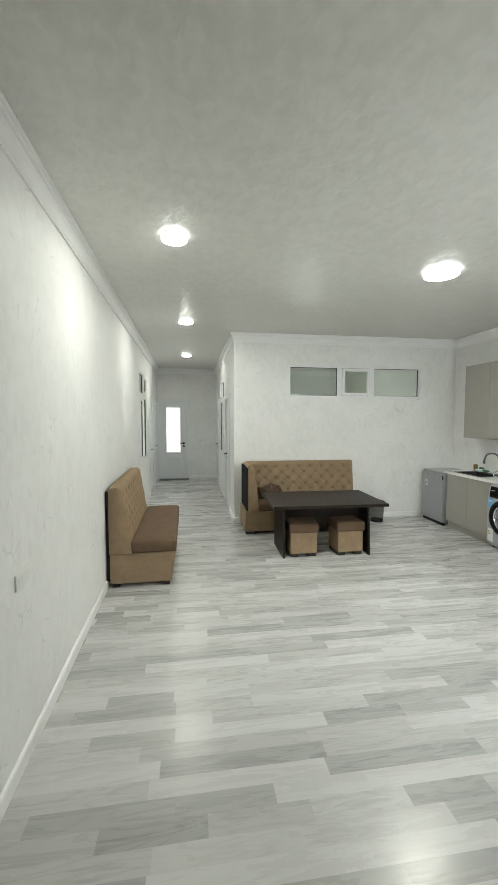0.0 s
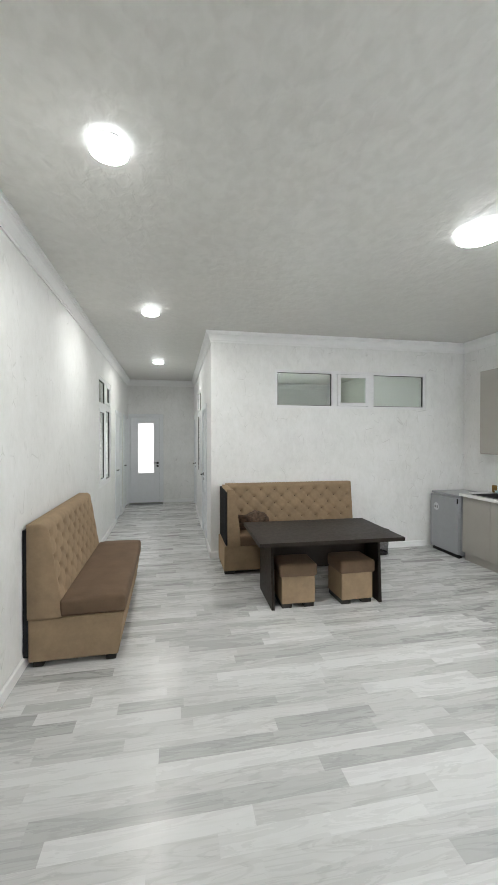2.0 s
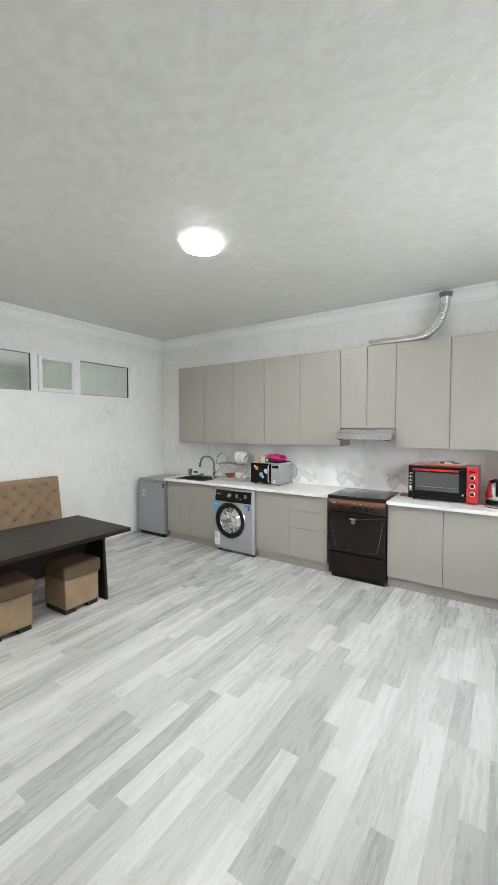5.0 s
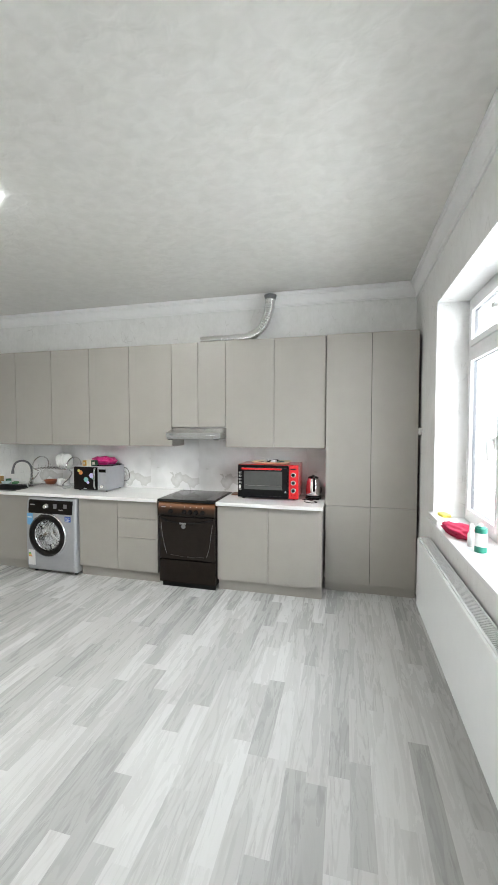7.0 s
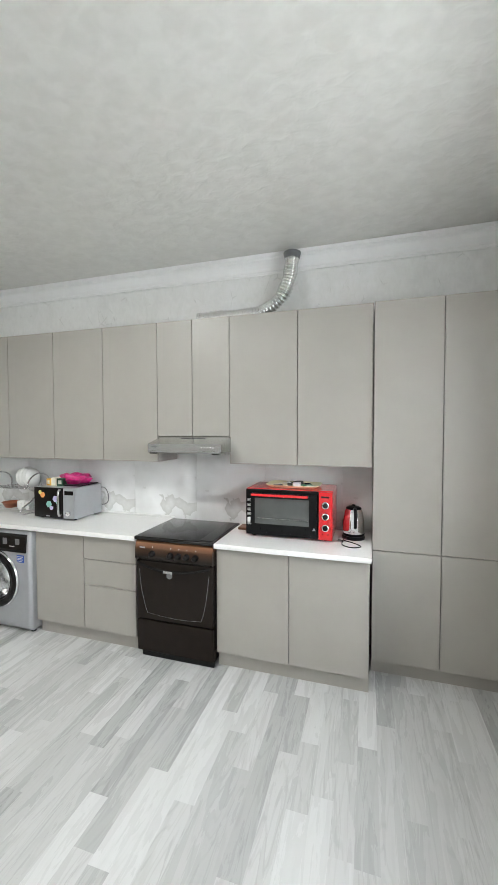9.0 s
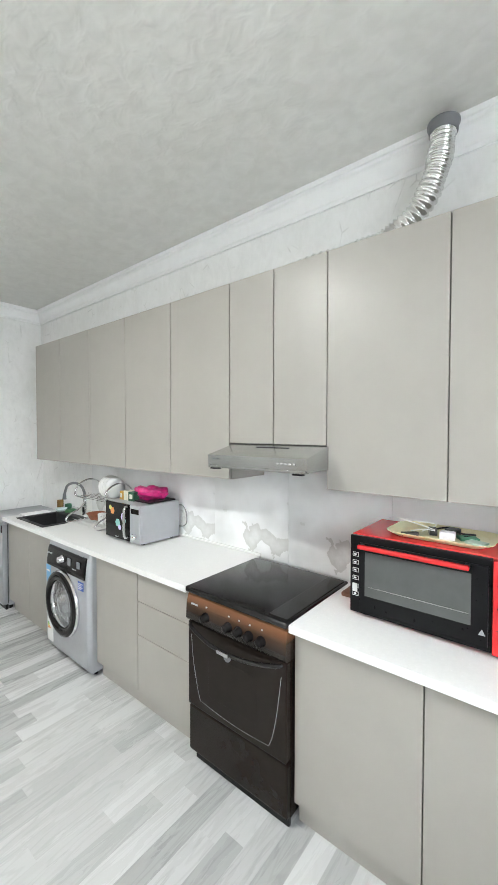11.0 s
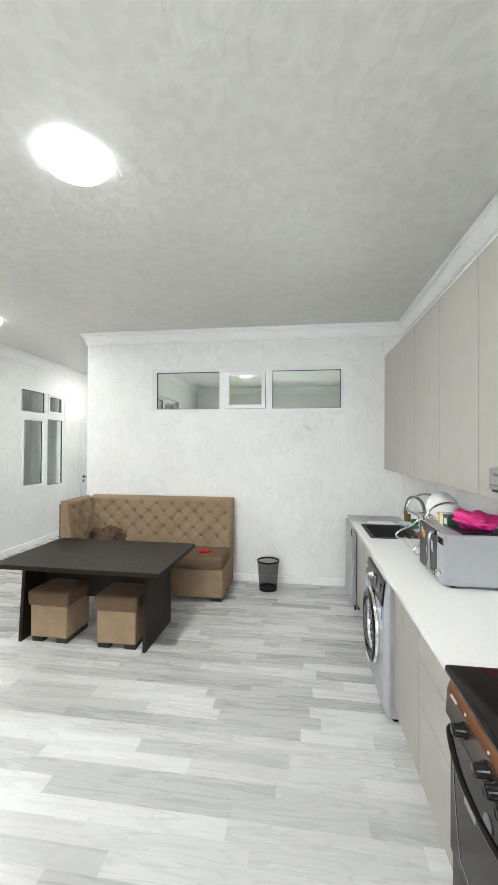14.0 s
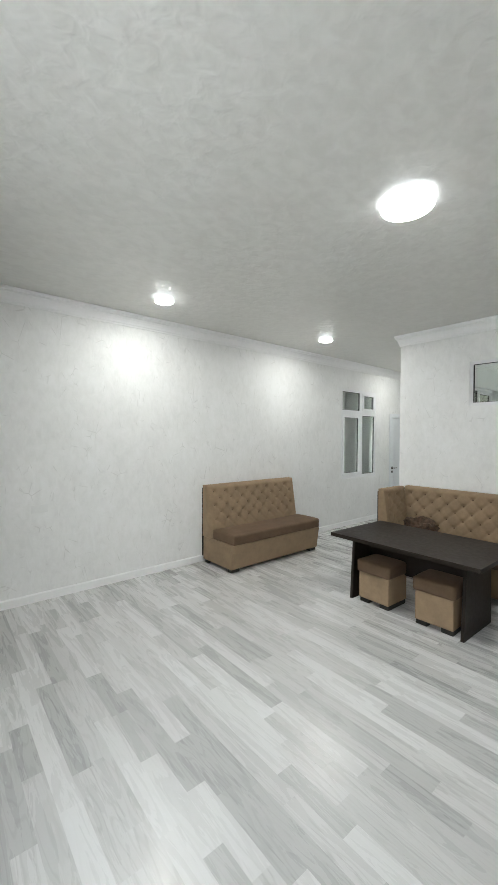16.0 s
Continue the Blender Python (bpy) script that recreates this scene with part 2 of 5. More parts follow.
M_HIGH_SKY = glow("overcast_sky", (0.92, 0.96, 1.0), SKY_POWER)
M_LOW_GLOW = glow("pale_lower_glow", (0.94, 0.96, 0.98), LOW_GLOW_POWER)
M_LAMP = glow("lamp_diffuser", (0.985, 0.985, 0.95), LAMP_POWER)
M_LAMP_SMALL = glow("small_lamp_diffuser", (0.985, 0.985, 0.95), SMALL_POWER)
M_LAMP_EDGE = glow("lamp_edge", (0.94, 0.97, 1.0), 6.0)
M_CAB = plain("taupe_laminate", (0.355, 0.337, 0.306), 0.36, vary=0.025, scale=5.0, bump=0.05, bump_scale=300)
M_GAP_SHADE = plain("gap_shade", (0.05, 0.048, 0.045), 0.8)
M_TOP = plain("white_worktop", (0.84, 0.84, 0.83), 0.25, vary=0.02, scale=60)
M_MARBLE = marble("splashback")
M_BLACKP = plain("black_plastic", (0.009, 0.009, 0.010), 0.3)
M_BLACKG = plain("black_gloss", (0.012, 0.011, 0.011), 0.09, vary=0.1)
M_SILVER = plain("silver_paint", (0.42, 0.43, 0.45), 0.36, 0.35, vary=0.03)
M_FRIDGE = plain("grey_fridge_paint", (0.33, 0.34, 0.355), 0.34, 0.3, vary=0.03)
M_CHROME = plain("chrome", (0.78, 0.78, 0.79), 0.09, 1.0, vary=0.02)
M_STEEL = plain("brushed_steel", (0.46, 0.465, 0.465), 0.2, 0.95, vary=0.02, scale=2)
M_DRUM = plain("drum_steel", (0.86, 0.86, 0.87), 0.14, 1.0, vary=0.12, scale=60, bump=0.35, bump_scale=70)
M_FOIL = plain("aluminium_foil", (0.74, 0.74, 0.73), 0.24, 1.0, bump=0.6, bump_scale=70)
M_VELOUR = velour("tan_velour", (0.270, 0.190, 0.115))
M_SEAT = velour("brown_velour", (0.125, 0.078, 0.046))
M_SHOE = plain("black_foot", (0.02, 0.018, 0.016), 0.5)
M_CLOTHB = plain("black_backing_cloth", (0.018, 0.018, 0.019), 0.9, bump=0.3, bump_scale=500)
M_WENGE = plain("wenge_laminate", (0.020, 0.015, 0.012), 0.4, vary=0.07, scale=9, stretch=(1, 9, 9))
M_WHITE = plain("white_plastic", (0.78, 0.78, 0.77), 0.35, vary=0.02)
M_CERAMIC = plain("white_ceramic", (0.8, 0.8, 0.79), 0.12, vary=0.02)
M_RED = plain("red_enamel", (0.62, 0.02, 0.025), 0.24, vary=0.04, coat=0.4)
M_STOVE = plain("brown_black_enamel", (0.014, 0.010, 0.008), 0.2, vary=0.15)
M_OVENGL = plain("dark_oven_glass", (0.016, 0.012, 0.010), 0.09, vary=0.1)
M_GRANITE = plain("black_granite_sink", (0.025, 0.025, 0.026), 0.55, vary=0.3, scale=300)
M_RADIATOR = plain("radiator_enamel", (0.84, 0.86, 0.87), 0.4, vary=0.01)
M_GREY = plain("grey_rubber", (0.16, 0.165, 0.175), 0.45)

for _m, _v in ((M_WENGE, 0.13), (M_STOVE, 0.16), (M_OVENGL, 0.17), (M_BLACKP, 0.13), (M_BLACKG, 0.24), (M_GRANITE, 0.3), (M_CLOTHB, 0.1), (M_SHOE, 0.3)):
    _m.node_tree.nodes["Principled BSDF"].inputs["Specular IOR Level"].default_value = _v


# ---- helpers of this scene ----
def part(name, bm, material, parent=None, label="", smooth=False):
    """Links a bmesh as one mesh object, under a thing where one is given."""
    me = bpy.data.meshes.new(name)
    bm.normal_update()
    bm.to_mesh(me)
    bm.free()
    me.materials.append(material)
    if smooth:
        me.polygons.foreach_set("use_smooth", [True] * len(me.polygons))
    ob = new(name, me)
    ob.parent = parent
    if label:
        tagged(ob, label)
    return ob


def like(ob, m, parent=None):
    """A repeat of a part on the same mesh."""
    c = new(ob.name.split(".")[0], ob.data)
    c.parent = parent if parent is not None else ob.parent
    c.matrix_basis = m
    return c


def thing(name, m, label, category, group="", kind=""):
    e = new(name)
    e.empty_display_size = 0.1
    e.matrix_basis = m
    return tagged(e, label, category, group, kind)


def box(x0, x1, y0, y1, z0, z1, bev=0.0, bm=None, seg=2):
    own = bmesh.new()
    v = [own.verts.new((x, y, z)) for z in (z0, z1) for y in (y0, y1) for x in (x0, x1)]
    for f in ((0, 2, 3, 1), (4, 5, 7, 6), (0, 1, 5, 4), (2, 6, 7, 3), (0, 4, 6, 2), (1, 3, 7, 5)):
        own.faces.new([v[i] for i in f])
    if bev:
        bmesh.ops.bevel(own, geom=own.edges[:], offset=bev, segments=seg, profile=0.6, affect="EDGES")
    if bm is None:
        return own
    me = bpy.data.meshes.new("tmp")
    own.to_mesh(me)
    own.free()
    bm.from_mesh(me)
    bpy.data.meshes.remove(me)
    return bm


def lathe(profile, n=32, axis="z", centre=(0, 0, 0), bm=None):
    """A turned shape from (radius, height) pairs, closed where the radius is 0."""
    bm = bm or bmesh.new()
    rings = []
    for r, h in profile:
        pts = []
        for i in range(1 if r < 1e-6 else n):
            a = 2 * math.pi * i / n
            p = (r * math.cos(a), r * math.sin(a), h)
            p = {"z": p, "y": (p[0], h, p[1]), "x": (h, p[0], p[1])}[axis]
            pts.append(bm.verts.new(Vector(p) + Vector(centre)))
        rings.append(pts)
    for a, b in zip(rings, rings[1:]):
        for i in range(n):
            j = (i + 1) % n
            q = [a[i % len(a)], a[j % len(a)], b[j % len(b)], b[i % len(b)]]
            q = list(dict.fromkeys(q))
            if len(q) > 2:
                bm.faces.new(q)
    bmesh.ops.recalc_face_normals(bm, faces=bm.faces[:])
    return bm


def prism(outline, a0, a1, axis="x"):
    """A closed outline of (p, q) pairs drawn out along one axis."""
    bm = bmesh.new()
    put = {"x": lambda a, p, q: (a, p, q), "y": lambda a, p, q: (p, a, q), "z": lambda a, p, q: (p, q, a)}[axis]
    r0 = [bm.verts.new(put(a0, p, q)) for p, q in outline]
    r1 = [bm.verts.new(put(a1, p, q)) for p, q in outline]
    n = len(outline)
    for i in range(n):
        bm.faces.new((r0[i], r0[(i + 1) % n], r1[(i + 1) % n], r1[i]))
    bm.faces.new(r0[::-1])
    bm.faces.new(r1)
    bmesh.ops.recalc_face_normals(bm, faces=bm.faces[:])
    return bm


def tube(points, r, n=8, bm=None, smooth_steps=0, closed=False):
    """A round bar or cable through points; r may be a function of the share of the way."""
    bm = bm or bmesh.new()
    pts = [Vector(p) for p in points]
    if smooth_steps:
        dense = []
        k = len(pts)
        for i in range(k if closed else k - 1):
            g = (lambda j: pts[j % k]) if closed else (lambda j: pts[max(0, min(k - 1, j))])
            p0, p1, p2, p3 = g(i - 1), g(i), g(i + 1), g(i + 2)
            for s in range(smooth_steps):
                u = s / smooth_steps
                dense.append(0.5 * (2 * p1 + (p2 - p0) * u + (2 * p0 - 5 * p1 + 4 * p2 - p3) * u * u + (3 * p1 - p0 - 3 * p2 + p3) * u ** 3))
        if not closed:
            dense.append(pts[-1])
        pts = dense
    rings = []
    ref = Vector((0.3, 0.2, 0.93)).normalized()
    for i, p in enumerate(pts):
        if closed:
            d = pts[(i + 1) % len(pts)] - pts[i - 1]
        else:
            d = pts[min(i + 1, len(pts) - 1)] - pts[max(i - 1, 0)]
        d.normalize()
        s = d.cross(ref)
        if s.length < 0.05:
            s = d.cross(Vector((1, 0, 0)))
        s.normalize()
        w = d.cross(s)
        ref = s.cross(d) if s.length else ref
        rr = r(i / max(1, len(pts) - 1)) if callable(r) else r
        rings.append([bm.verts.new(p + rr * (math.cos(2 * math.pi * j / n) * s + math.sin(2 * math.pi * j / n) * w)) for j in range(n)])
    m = len(rings)
    for i in range(m if closed else m - 1):
        a, b = rings[i], rings[(i + 1) % m]
        for j in range(n):
            bm.faces.new((a[j], a[(j + 1) % n], b[(j + 1) % n], b[j]))
    if not closed:
        bm.faces.new(rings[0][::-1])
        bm.faces.new(rings[-1])
    bmesh.ops.recalc_face_normals(bm, faces=bm.faces[:])
    return bm


def ring(u0, u1, z0, z1, w, d0, d1, bm=None, bev=0.004):
    """A rectangular frame of bars w wide, from depth d0 to d1."""
    bm = bm or bmesh.new()
    box(u0, u0 + w, d0, d1, z0, z1, bev, bm)
    box(u1 - w, u1, d0, d1, z0, z1, bev, bm)
    box(u0 + w, u1 - w, d0, d1, z0, z0 + w, bev, bm)
    box(u0 + w, u1 - w, d0, d1, z1 - w, z1, bev, bm)
    return bm


def wall(name, along, u0, u1, t0, t1, z0, z1, holes=(), material=None):
    """A thick wall along x or y with openings cut through it."""
    us = sorted({u0, u1, *[h[0] for h in holes], *[h[1] for h in holes]})
    zs = sorted({z0, z1, *[h[2] for h in holes], *[h[3] for h in holes]})
    def solid(i, k):
        if not (0 <= i < len(us) - 1 and 0 <= k < len(zs) - 1):
            return False
        u, z = (us[i] + us[i + 1]) / 2, (zs[k] + zs[k + 1]) / 2
        return not any(h[0] < u < h[1] and h[2] < z < h[3] for h in holes)
    bm = bmesh.new()
    def quad(*p):
        bm.faces.new([bm.verts.new((u, t, z) if along == "x" else (t, u, z)) for u, t, z in p])
    for i in range(len(us) - 1):
        for k in range(len(zs) - 1):
            if not solid(i, k):
                continue
            a, b, c, d = us[i], us[i + 1], zs[k], zs[k + 1]
            for t in (t0, t1):
                quad((a, t, c), (b, t, c), (b, t, d), (a, t, d))
            for here, u in ((solid(i - 1, k), a), (solid(i + 1, k), b)):
                if not here:
                    quad((u, t0, c), (u, t1, c), (u, t1, d), (u, t0, d))
            for here, z in ((solid(i, k - 1), c), (solid(i, k + 1), d)):
                if not here:
                    quad((a, t0, z), (b, t0, z), (b, t1, z), (a, t1, z))
    bmesh.ops.remove_doubles(bm, verts=bm.verts[:], dist=1e-5)
    bmesh.ops.recalc_face_normals(bm, faces=bm.faces[:])
    return tagged(part(name, bm, material or M_WALL), "pale silky wallpapered wall with faint grey lines", "wall", kind="structure")


def sweep(name, path, profile, material, label, category):
    """A moulding with a profile of (out, height) pairs along a closed plan, mitred at its corners."""
    bm = bmesh.new()
    n, rows = len(path), []
    for i in range(n):
        p, a, b = Vector(path[i]), Vector(path[i - 1]), Vector(path[(i + 1) % n])
        d0, d1 = (p - a).normalized(), (b - p).normalized()
        n0, n1 = Vector((-d0.y, d0.x)), Vector((-d1.y, d1.x))
        m = (n0 + n1) / max(0.2, 1 + n0.dot(n1))
        rows.append([bm.verts.new((p.x + m.x * o, p.y + m.y * o, z)) for o, z in profile])
    for i in range(n):
        a, b = rows[i], rows[(i + 1) % n]
        for j in range(len(profile) - 1):
            bm.faces.new((a[j], b[j], b[j + 1], a[j + 1]))
    bmesh.ops.recalc_face_normals(bm, faces=bm.faces[:])
    return tagged(part(name, bm, material), label, category, kind="structure")


# ---- structure ----
X0, X1, Y0, Y1 = -3.8, 4.9, -1.1, 11.25
def slab(z0, z1):
    """The plan's outline as one plate: the rooms, the entrance recess and the side room."""
    bm = box(XL - 0.08, X1, 0.19, Y1, z0, z1)
    box(XL - 0.08, XR + 0.2, Y0, 0.19, z0, z1, 0, bm)
    return box(X0, XL - 0.08, 6.0, Y1, z0, z1, 0, bm)


part("floor", slab(-0.15, FZ - 0.004), M_SLAB)
floor = bpy.data.objects["floor"]
tagged(floor, "pale grey oak laminate floor in narrow strips", "floor", kind="structure")
tagged(part("ceiling", slab(ZC, ZC + 0.15), M_CEIL), "pale silky textured ceiling wallpaper", "ceiling", kind="structure")

WIN = (1.75, 3.73, 0.90, 2.56)            # window opening: x0, x1, z0, z1
PW = (1.645, 3.995, 2.03, 2.57)           # high partition window
LW = (7.075, 8.235, 0.86, 2.535)          # corridor window on the left
RW = (8.42, 9.58, 0.86, 2.535)            # corridor window on the right
DL1, DL2, DR1, DR2, DF = (8.82, 9.62), (10.12, 10.90), (7.08, 7.90), (10.02, 10.80), (-0.845, -0.075)
DH = 2.08
wall("wall_kitchen", "y", 0.19, Y1, XK, X1, FZ, ZC)
wall("wall_window", "x", XR, XK, 0.19, YS, FZ, ZC, [WIN])
wall("wall_entrance_side", "y", YB, 0.19, XR, XR + 0.2, FZ, ZC)
wall("wall_entrance_back", "x", XL - 0.15, XR + 0.2, Y0, YB, FZ, ZC)
_left = wall("wall_left", "y", YB, YE, XL - 0.15, XL, FZ, ZC, [LW, (*DL1, FZ, DH), (*DL2, FZ, DH)])
for _v in _left.data.vertices:
    _v.co.x += left(_v.co.y) - XL
wall("wall_partition", "x", XC, XK, YP, YP + 0.15, FZ, ZC, [PW])
wall("wall_corridor", "y", YP + 0.15, YE, XC, XC + 0.15, FZ, ZC, [RW, (*DR1, FZ, DH), (*DR2, FZ, DH)])
# second opening is added, out of view, to admit the glow panel's light
wall("wall_corridor_end", "x", X0, XK, YE, Y1, FZ, ZC, [(*DF, FZ, 2.14), (1.5, 3.9, 0.6, 1.75)])
wall("wall_far_left", "y", 6.0, YE, X0, X0 + 0.15, FZ, ZC, [])
# opening added out of view for the side room's glow panel
wall("wall_side_room", "x", X0, XL - 0.15, 6.0, 6.15, FZ, ZC, [(-2.6, -1.5, 0.9, 1.9)])

PLAN = [(left(YB), YB), (XR, YB), (XR, YS), (XK, YS), (XK, YP), (XC, YP), (XC, YE), (left(YE), YE)]
CORNICE = [(0.0, 2.902), (0.012, 2.902), (0.014, 2.92), (0.020, 2.926), (0.024, 2.948), (0.032, 2.972), (0.044, 2.994), (0.055, 3.002), (0.057, 3.018), (0.064, 3.022), (0.066, 3.048), (0.0, 3.048)]
sweep("trim", PLAN, CORNICE, M_TRIM, "white moulded plaster cornice under the ceiling", "cornice")
BACKPLAN = [(XC + 0.15, YP + 0.15), (XK, YP + 0.15), (XK, YE), (XC + 0.15, YE)]
sweep("trim", BACKPLAN, CORNICE, M_TRIM, "white moulded plaster cornice of the room behind", "cornice")


def baseboard(x0, y0, x1, y1, out):
    """White skirting; out points into the room."""
    h, t = 0.085, 0.016
    d = Vector((x1 - x0, y1 - y0))
    n = Vector(out)
    pts = [(0, 0), (t, 0), (t, h - 0.012), (t - 0.006, h - 0.003), (0.003, h), (0, h)]
    bm = bmesh.new()
    r = [[bm.verts.new((x + n.x * o, y + n.y * o, FZ + z)) for o, z in pts] for x, y in ((x0, y0), (x1, y1))]
    for j in range(len(pts)):
        k = (j + 1) % len(pts)
        bm.faces.new((r[0][j], r[0][k], r[1][k], r[1][j]))
    bm.faces.new(r[0])
    bm.faces.new(r[1][::-1])
    bmesh.ops.recalc_face_normals(bm, faces=bm.faces[:])
    return tagged(part("baseboard", bm, M_TRIM), "white skirting board along the wall", "skirting", kind="structure")


for a, b in ((YB, DL1[0] - 0.07), (DL1[1] + 0.07, DL2[0] - 0.07), (DL2[1] + 0.07, YE)):
    baseboard(left(a), a, left(b), b, (1, 0))
for a, b in ((YP, DR1[0] - 0.07), (DR1[1] + 0.07, DR2[0] - 0.07), (DR2[1] + 0.07, YE)):
    baseboard(XC, a, XC, b, (-1, 0))
baseboard(DF[1] + 0.08, YE, XC - 0.016, YE, (0, -1))
baseboard(XC - 0.016, YP, 3.99, YP, (0, -1))
baseboard(XR, YS, 4.25, YS, (0, 1))


# ---- windows and doors ----
def window(name, m, w, z0, z1, panes, label, d0=0.0, depth=0.06, sashes=()):
    """A white frame with bars between its panes (u0, u1, z0, z1); sashes are panes with a second, proud frame."""
    t = tagged(thing(name, m, label, "window"), kind="structure")
    us = sorted({0, w, *[p[0] for p in panes], *[p[1] for p in panes]})
    bm = bmesh.new()
    zs = sorted({z0, z1, *[p[2] for p in panes], *[p[3] for p in panes]})
    for i in range(len(us) - 1):
        for k in range(len(zs) - 1):
            u, z = (us[i] + us[i + 1]) / 2, (zs[k] + zs[k + 1]) / 2
            if not any(p[0] < u < p[1] and p[2] < z < p[3] for p in panes):
                box(us[i], us[i + 1], d0, d0 + depth, zs[k], zs[k + 1], 0.0, bm)
    bmesh.ops.remove_doubles(bm, verts=bm.verts[:], dist=1e-5)
    part("window_frame", bm, M_PVC, t)
    for i, (a, b, c, d) in enumerate(panes):
        inner = 0.0
        if i in sashes:
            inner = 0.045
            part("sash", ring(a + 0.003, b - 0.003, c + 0.003, d - 0.003, inner, d0 - 0.012, d0 + 0.045), M_PVC, t)
        part("gasket", ring(a + inner, b - inner, c + inner, d - inner, 0.006, d0 + 0.012, d0 + 0.035, bev=0), M_GREY if name == "window_1" else M_GASKET, t)
        g = part("pane", box(a + inner, b - inner, d0 + 0.02, d0 + 0.026, c + inner, d - inner), M_CLEAR if name == "window_1" else M_GLASS, t)
        g.visible_shadow = False
    return t


def handle(parent, u, z, d, material, way=1):
    """A lever handle on a round or square plate, in front of depth d."""
    plate = part("door_handle", box(u - 0.026, u + 0.026, d - 0.008, d, z - 0.026, z + 0.026, 0.003), material, parent, "black lever handle")
    part("lever", tube([(u, d - 0.008, z), (u, d - 0.045, z), (u + way * 0.015, d - 0.055, z), (u + way * 0.12, d - 0.055, z)], 0.009, 8), material, plate, smooth=True)
    part("escutcheon", box(u - 0.024, u + 0.024, d - 0.007, d, z - 0.105, z - 0.057, 0.003), material, parent)


def door(name, m, w, h, label, lit=False, side=1):
    """A white panelled door leaf in its architrave, seen from the corridor; side: where the handle stands."""
    t = tagged(thing(name, m, label, "door"), kind="structure")
    for a, b in ((-0.06, 0.012), (w - 0.012, w + 0.06)):
        part("architrave", box(a, b, -0.016, 0.0, 0, h + 0.06, 0.004), M_DOOR, t)
    part("architrave", box(0.012, w - 0.012, -0.016, 0.0, h - 0.012, h + 0.06, 0.004), M_DOOR, t)
    for a, b in ((0.0, 0.03), (w - 0.03, w)):
        part("jamb", box(a, b, 0.002, 0.14, 0, h), M_DOOR, t)
    part("jamb", box(0.03, w - 0.03, 0.002, 0.14, h - 0.03, h), M_DOOR, t)
    a, b, top = 0.034, w - 0.034, h - 0.034
    if lit:
        g = (0.21, 0.595, 0.747, 1.997)
        bm = bmesh.new()
        box(a, g[0], 0.015, 0.055, 0.008, top, 0.002, bm)
        box(g[1], b, 0.015, 0.055, 0.008, top, 0.002, bm)
        box(g[0], g[1], 0.015, 0.055, 0.008, g[2], 0.002, bm)
        box(g[0], g[1], 0.015, 0.055, g[3], top, 0.002, bm)
        leaf = part("leaf", bm, M_DOOR, t)
        part("pane", box(g[0], g[1], 0.03, 0.036, g[2], g[3]), M_FROST, leaf, "frosted glass that glows itself in place of daylight behind it")
        part("bead", ring(g[0] - 0.018, g[1] + 0.018, g[2] - 0.018, g[3] + 0.018, 0.02, 0.006, 0.016), M_DOOR, leaf)
        part("panel", ring(g[0] - 0.01, g[1] + 0.01, 0.2, 0.62, 0.018, 0.008, 0.017), M_DOOR, leaf)
    else:
        leaf = part("leaf", box(a, b, 0.015, 0.055, 0.008, top, 0.002), M_DOOR, t)
        for c, d in ((0.2, 0.86), (1.05, 1.93)):
            part("panel", ring(0.15, w - 0.15, c, d, 0.02, 0.007, 0.0165), M_DOOR, leaf)
    u = w - 0.085 if side > 0 else 0.085
    handle(t, u, 1.0, 0.015, M_BLACKP, -side)
    return t


window("window_2", pose(PW[0], YP, 0), PW[1] - PW[0], PW[2], PW[3],
       [(0.04, 0.845, 2.07, 2.53), (0.925, 1.42, 2.07, 2.53), (1.50, 2.31, 2.07, 2.53)], "wide white framed window high in the partition with three panes", 0.012)
CP = [(0.045, 0.605, 0.92, 2.055), (0.685, 1.115, 0.92, 2.055), (0.045, 0.605, 2.15, 2.49), (0.685, 1.115, 2.15, 2.49)]
window("window_3", pose(left(LW[0]), LW[0], 0, 0, 0, 90.8), LW[1] - LW[0], LW[2], LW[3], CP, "white framed interior window with four panes", 0.008, sashes=(0, 3))
window("window_4", pose(XC, RW[1], 0, 0, 0, -90), RW[1] - RW[0], RW[2], RW[3], CP, "white framed interior window with four panes in the corridor", 0.008, sashes=(1, 2))
door("door_1", pose(DF[0], YE, FZ), DF[1] - DF[0], 2.16, "white door with a bright frosted pane and black handle", True)
door("door_2", pose(left(DL1[0]), DL1[0], FZ, 0, 0, 90.8), DL1[1] - DL1[0], DH - FZ, "closed white panelled door with a black handle", side=-1)
door("door_3", pose(left(DL2[0]), DL2[0], FZ, 0, 0, 90.8), DL2[1] - DL2[0], DH - FZ, "closed white panelled door with a black handle", side=-1)
door("door_4", pose(XC, DR1[1], FZ, 0, 0, -90), DR1[1] - DR1[0], DH - FZ, "closed white panelled door with a black handle", side=-1)
door("door_5", pose(XC, DR2[1], FZ, 0, 0, -90), DR2[1] - DR2[0], DH - FZ, "closed white panelled door with a black handle", side=-1)

# the tilted sash in the middle pane of the high window
_vent = bpy.data.objects["window_2"]
_sash = part("sash", ring(0.0, 0.485, 0.0, 0.45, 0.045, -0.02, 0.03), M_PVC, _vent, "grey-white sash tilted open")
_sash.matrix_basis = pose(0.93, 0.012, 2.073, 0.8, 0, 0)
part("pane", box(0.045, 0.44, 0.0, 0.006, 0.045, 0.405), M_GLASS, _sash).visible_shadow = False

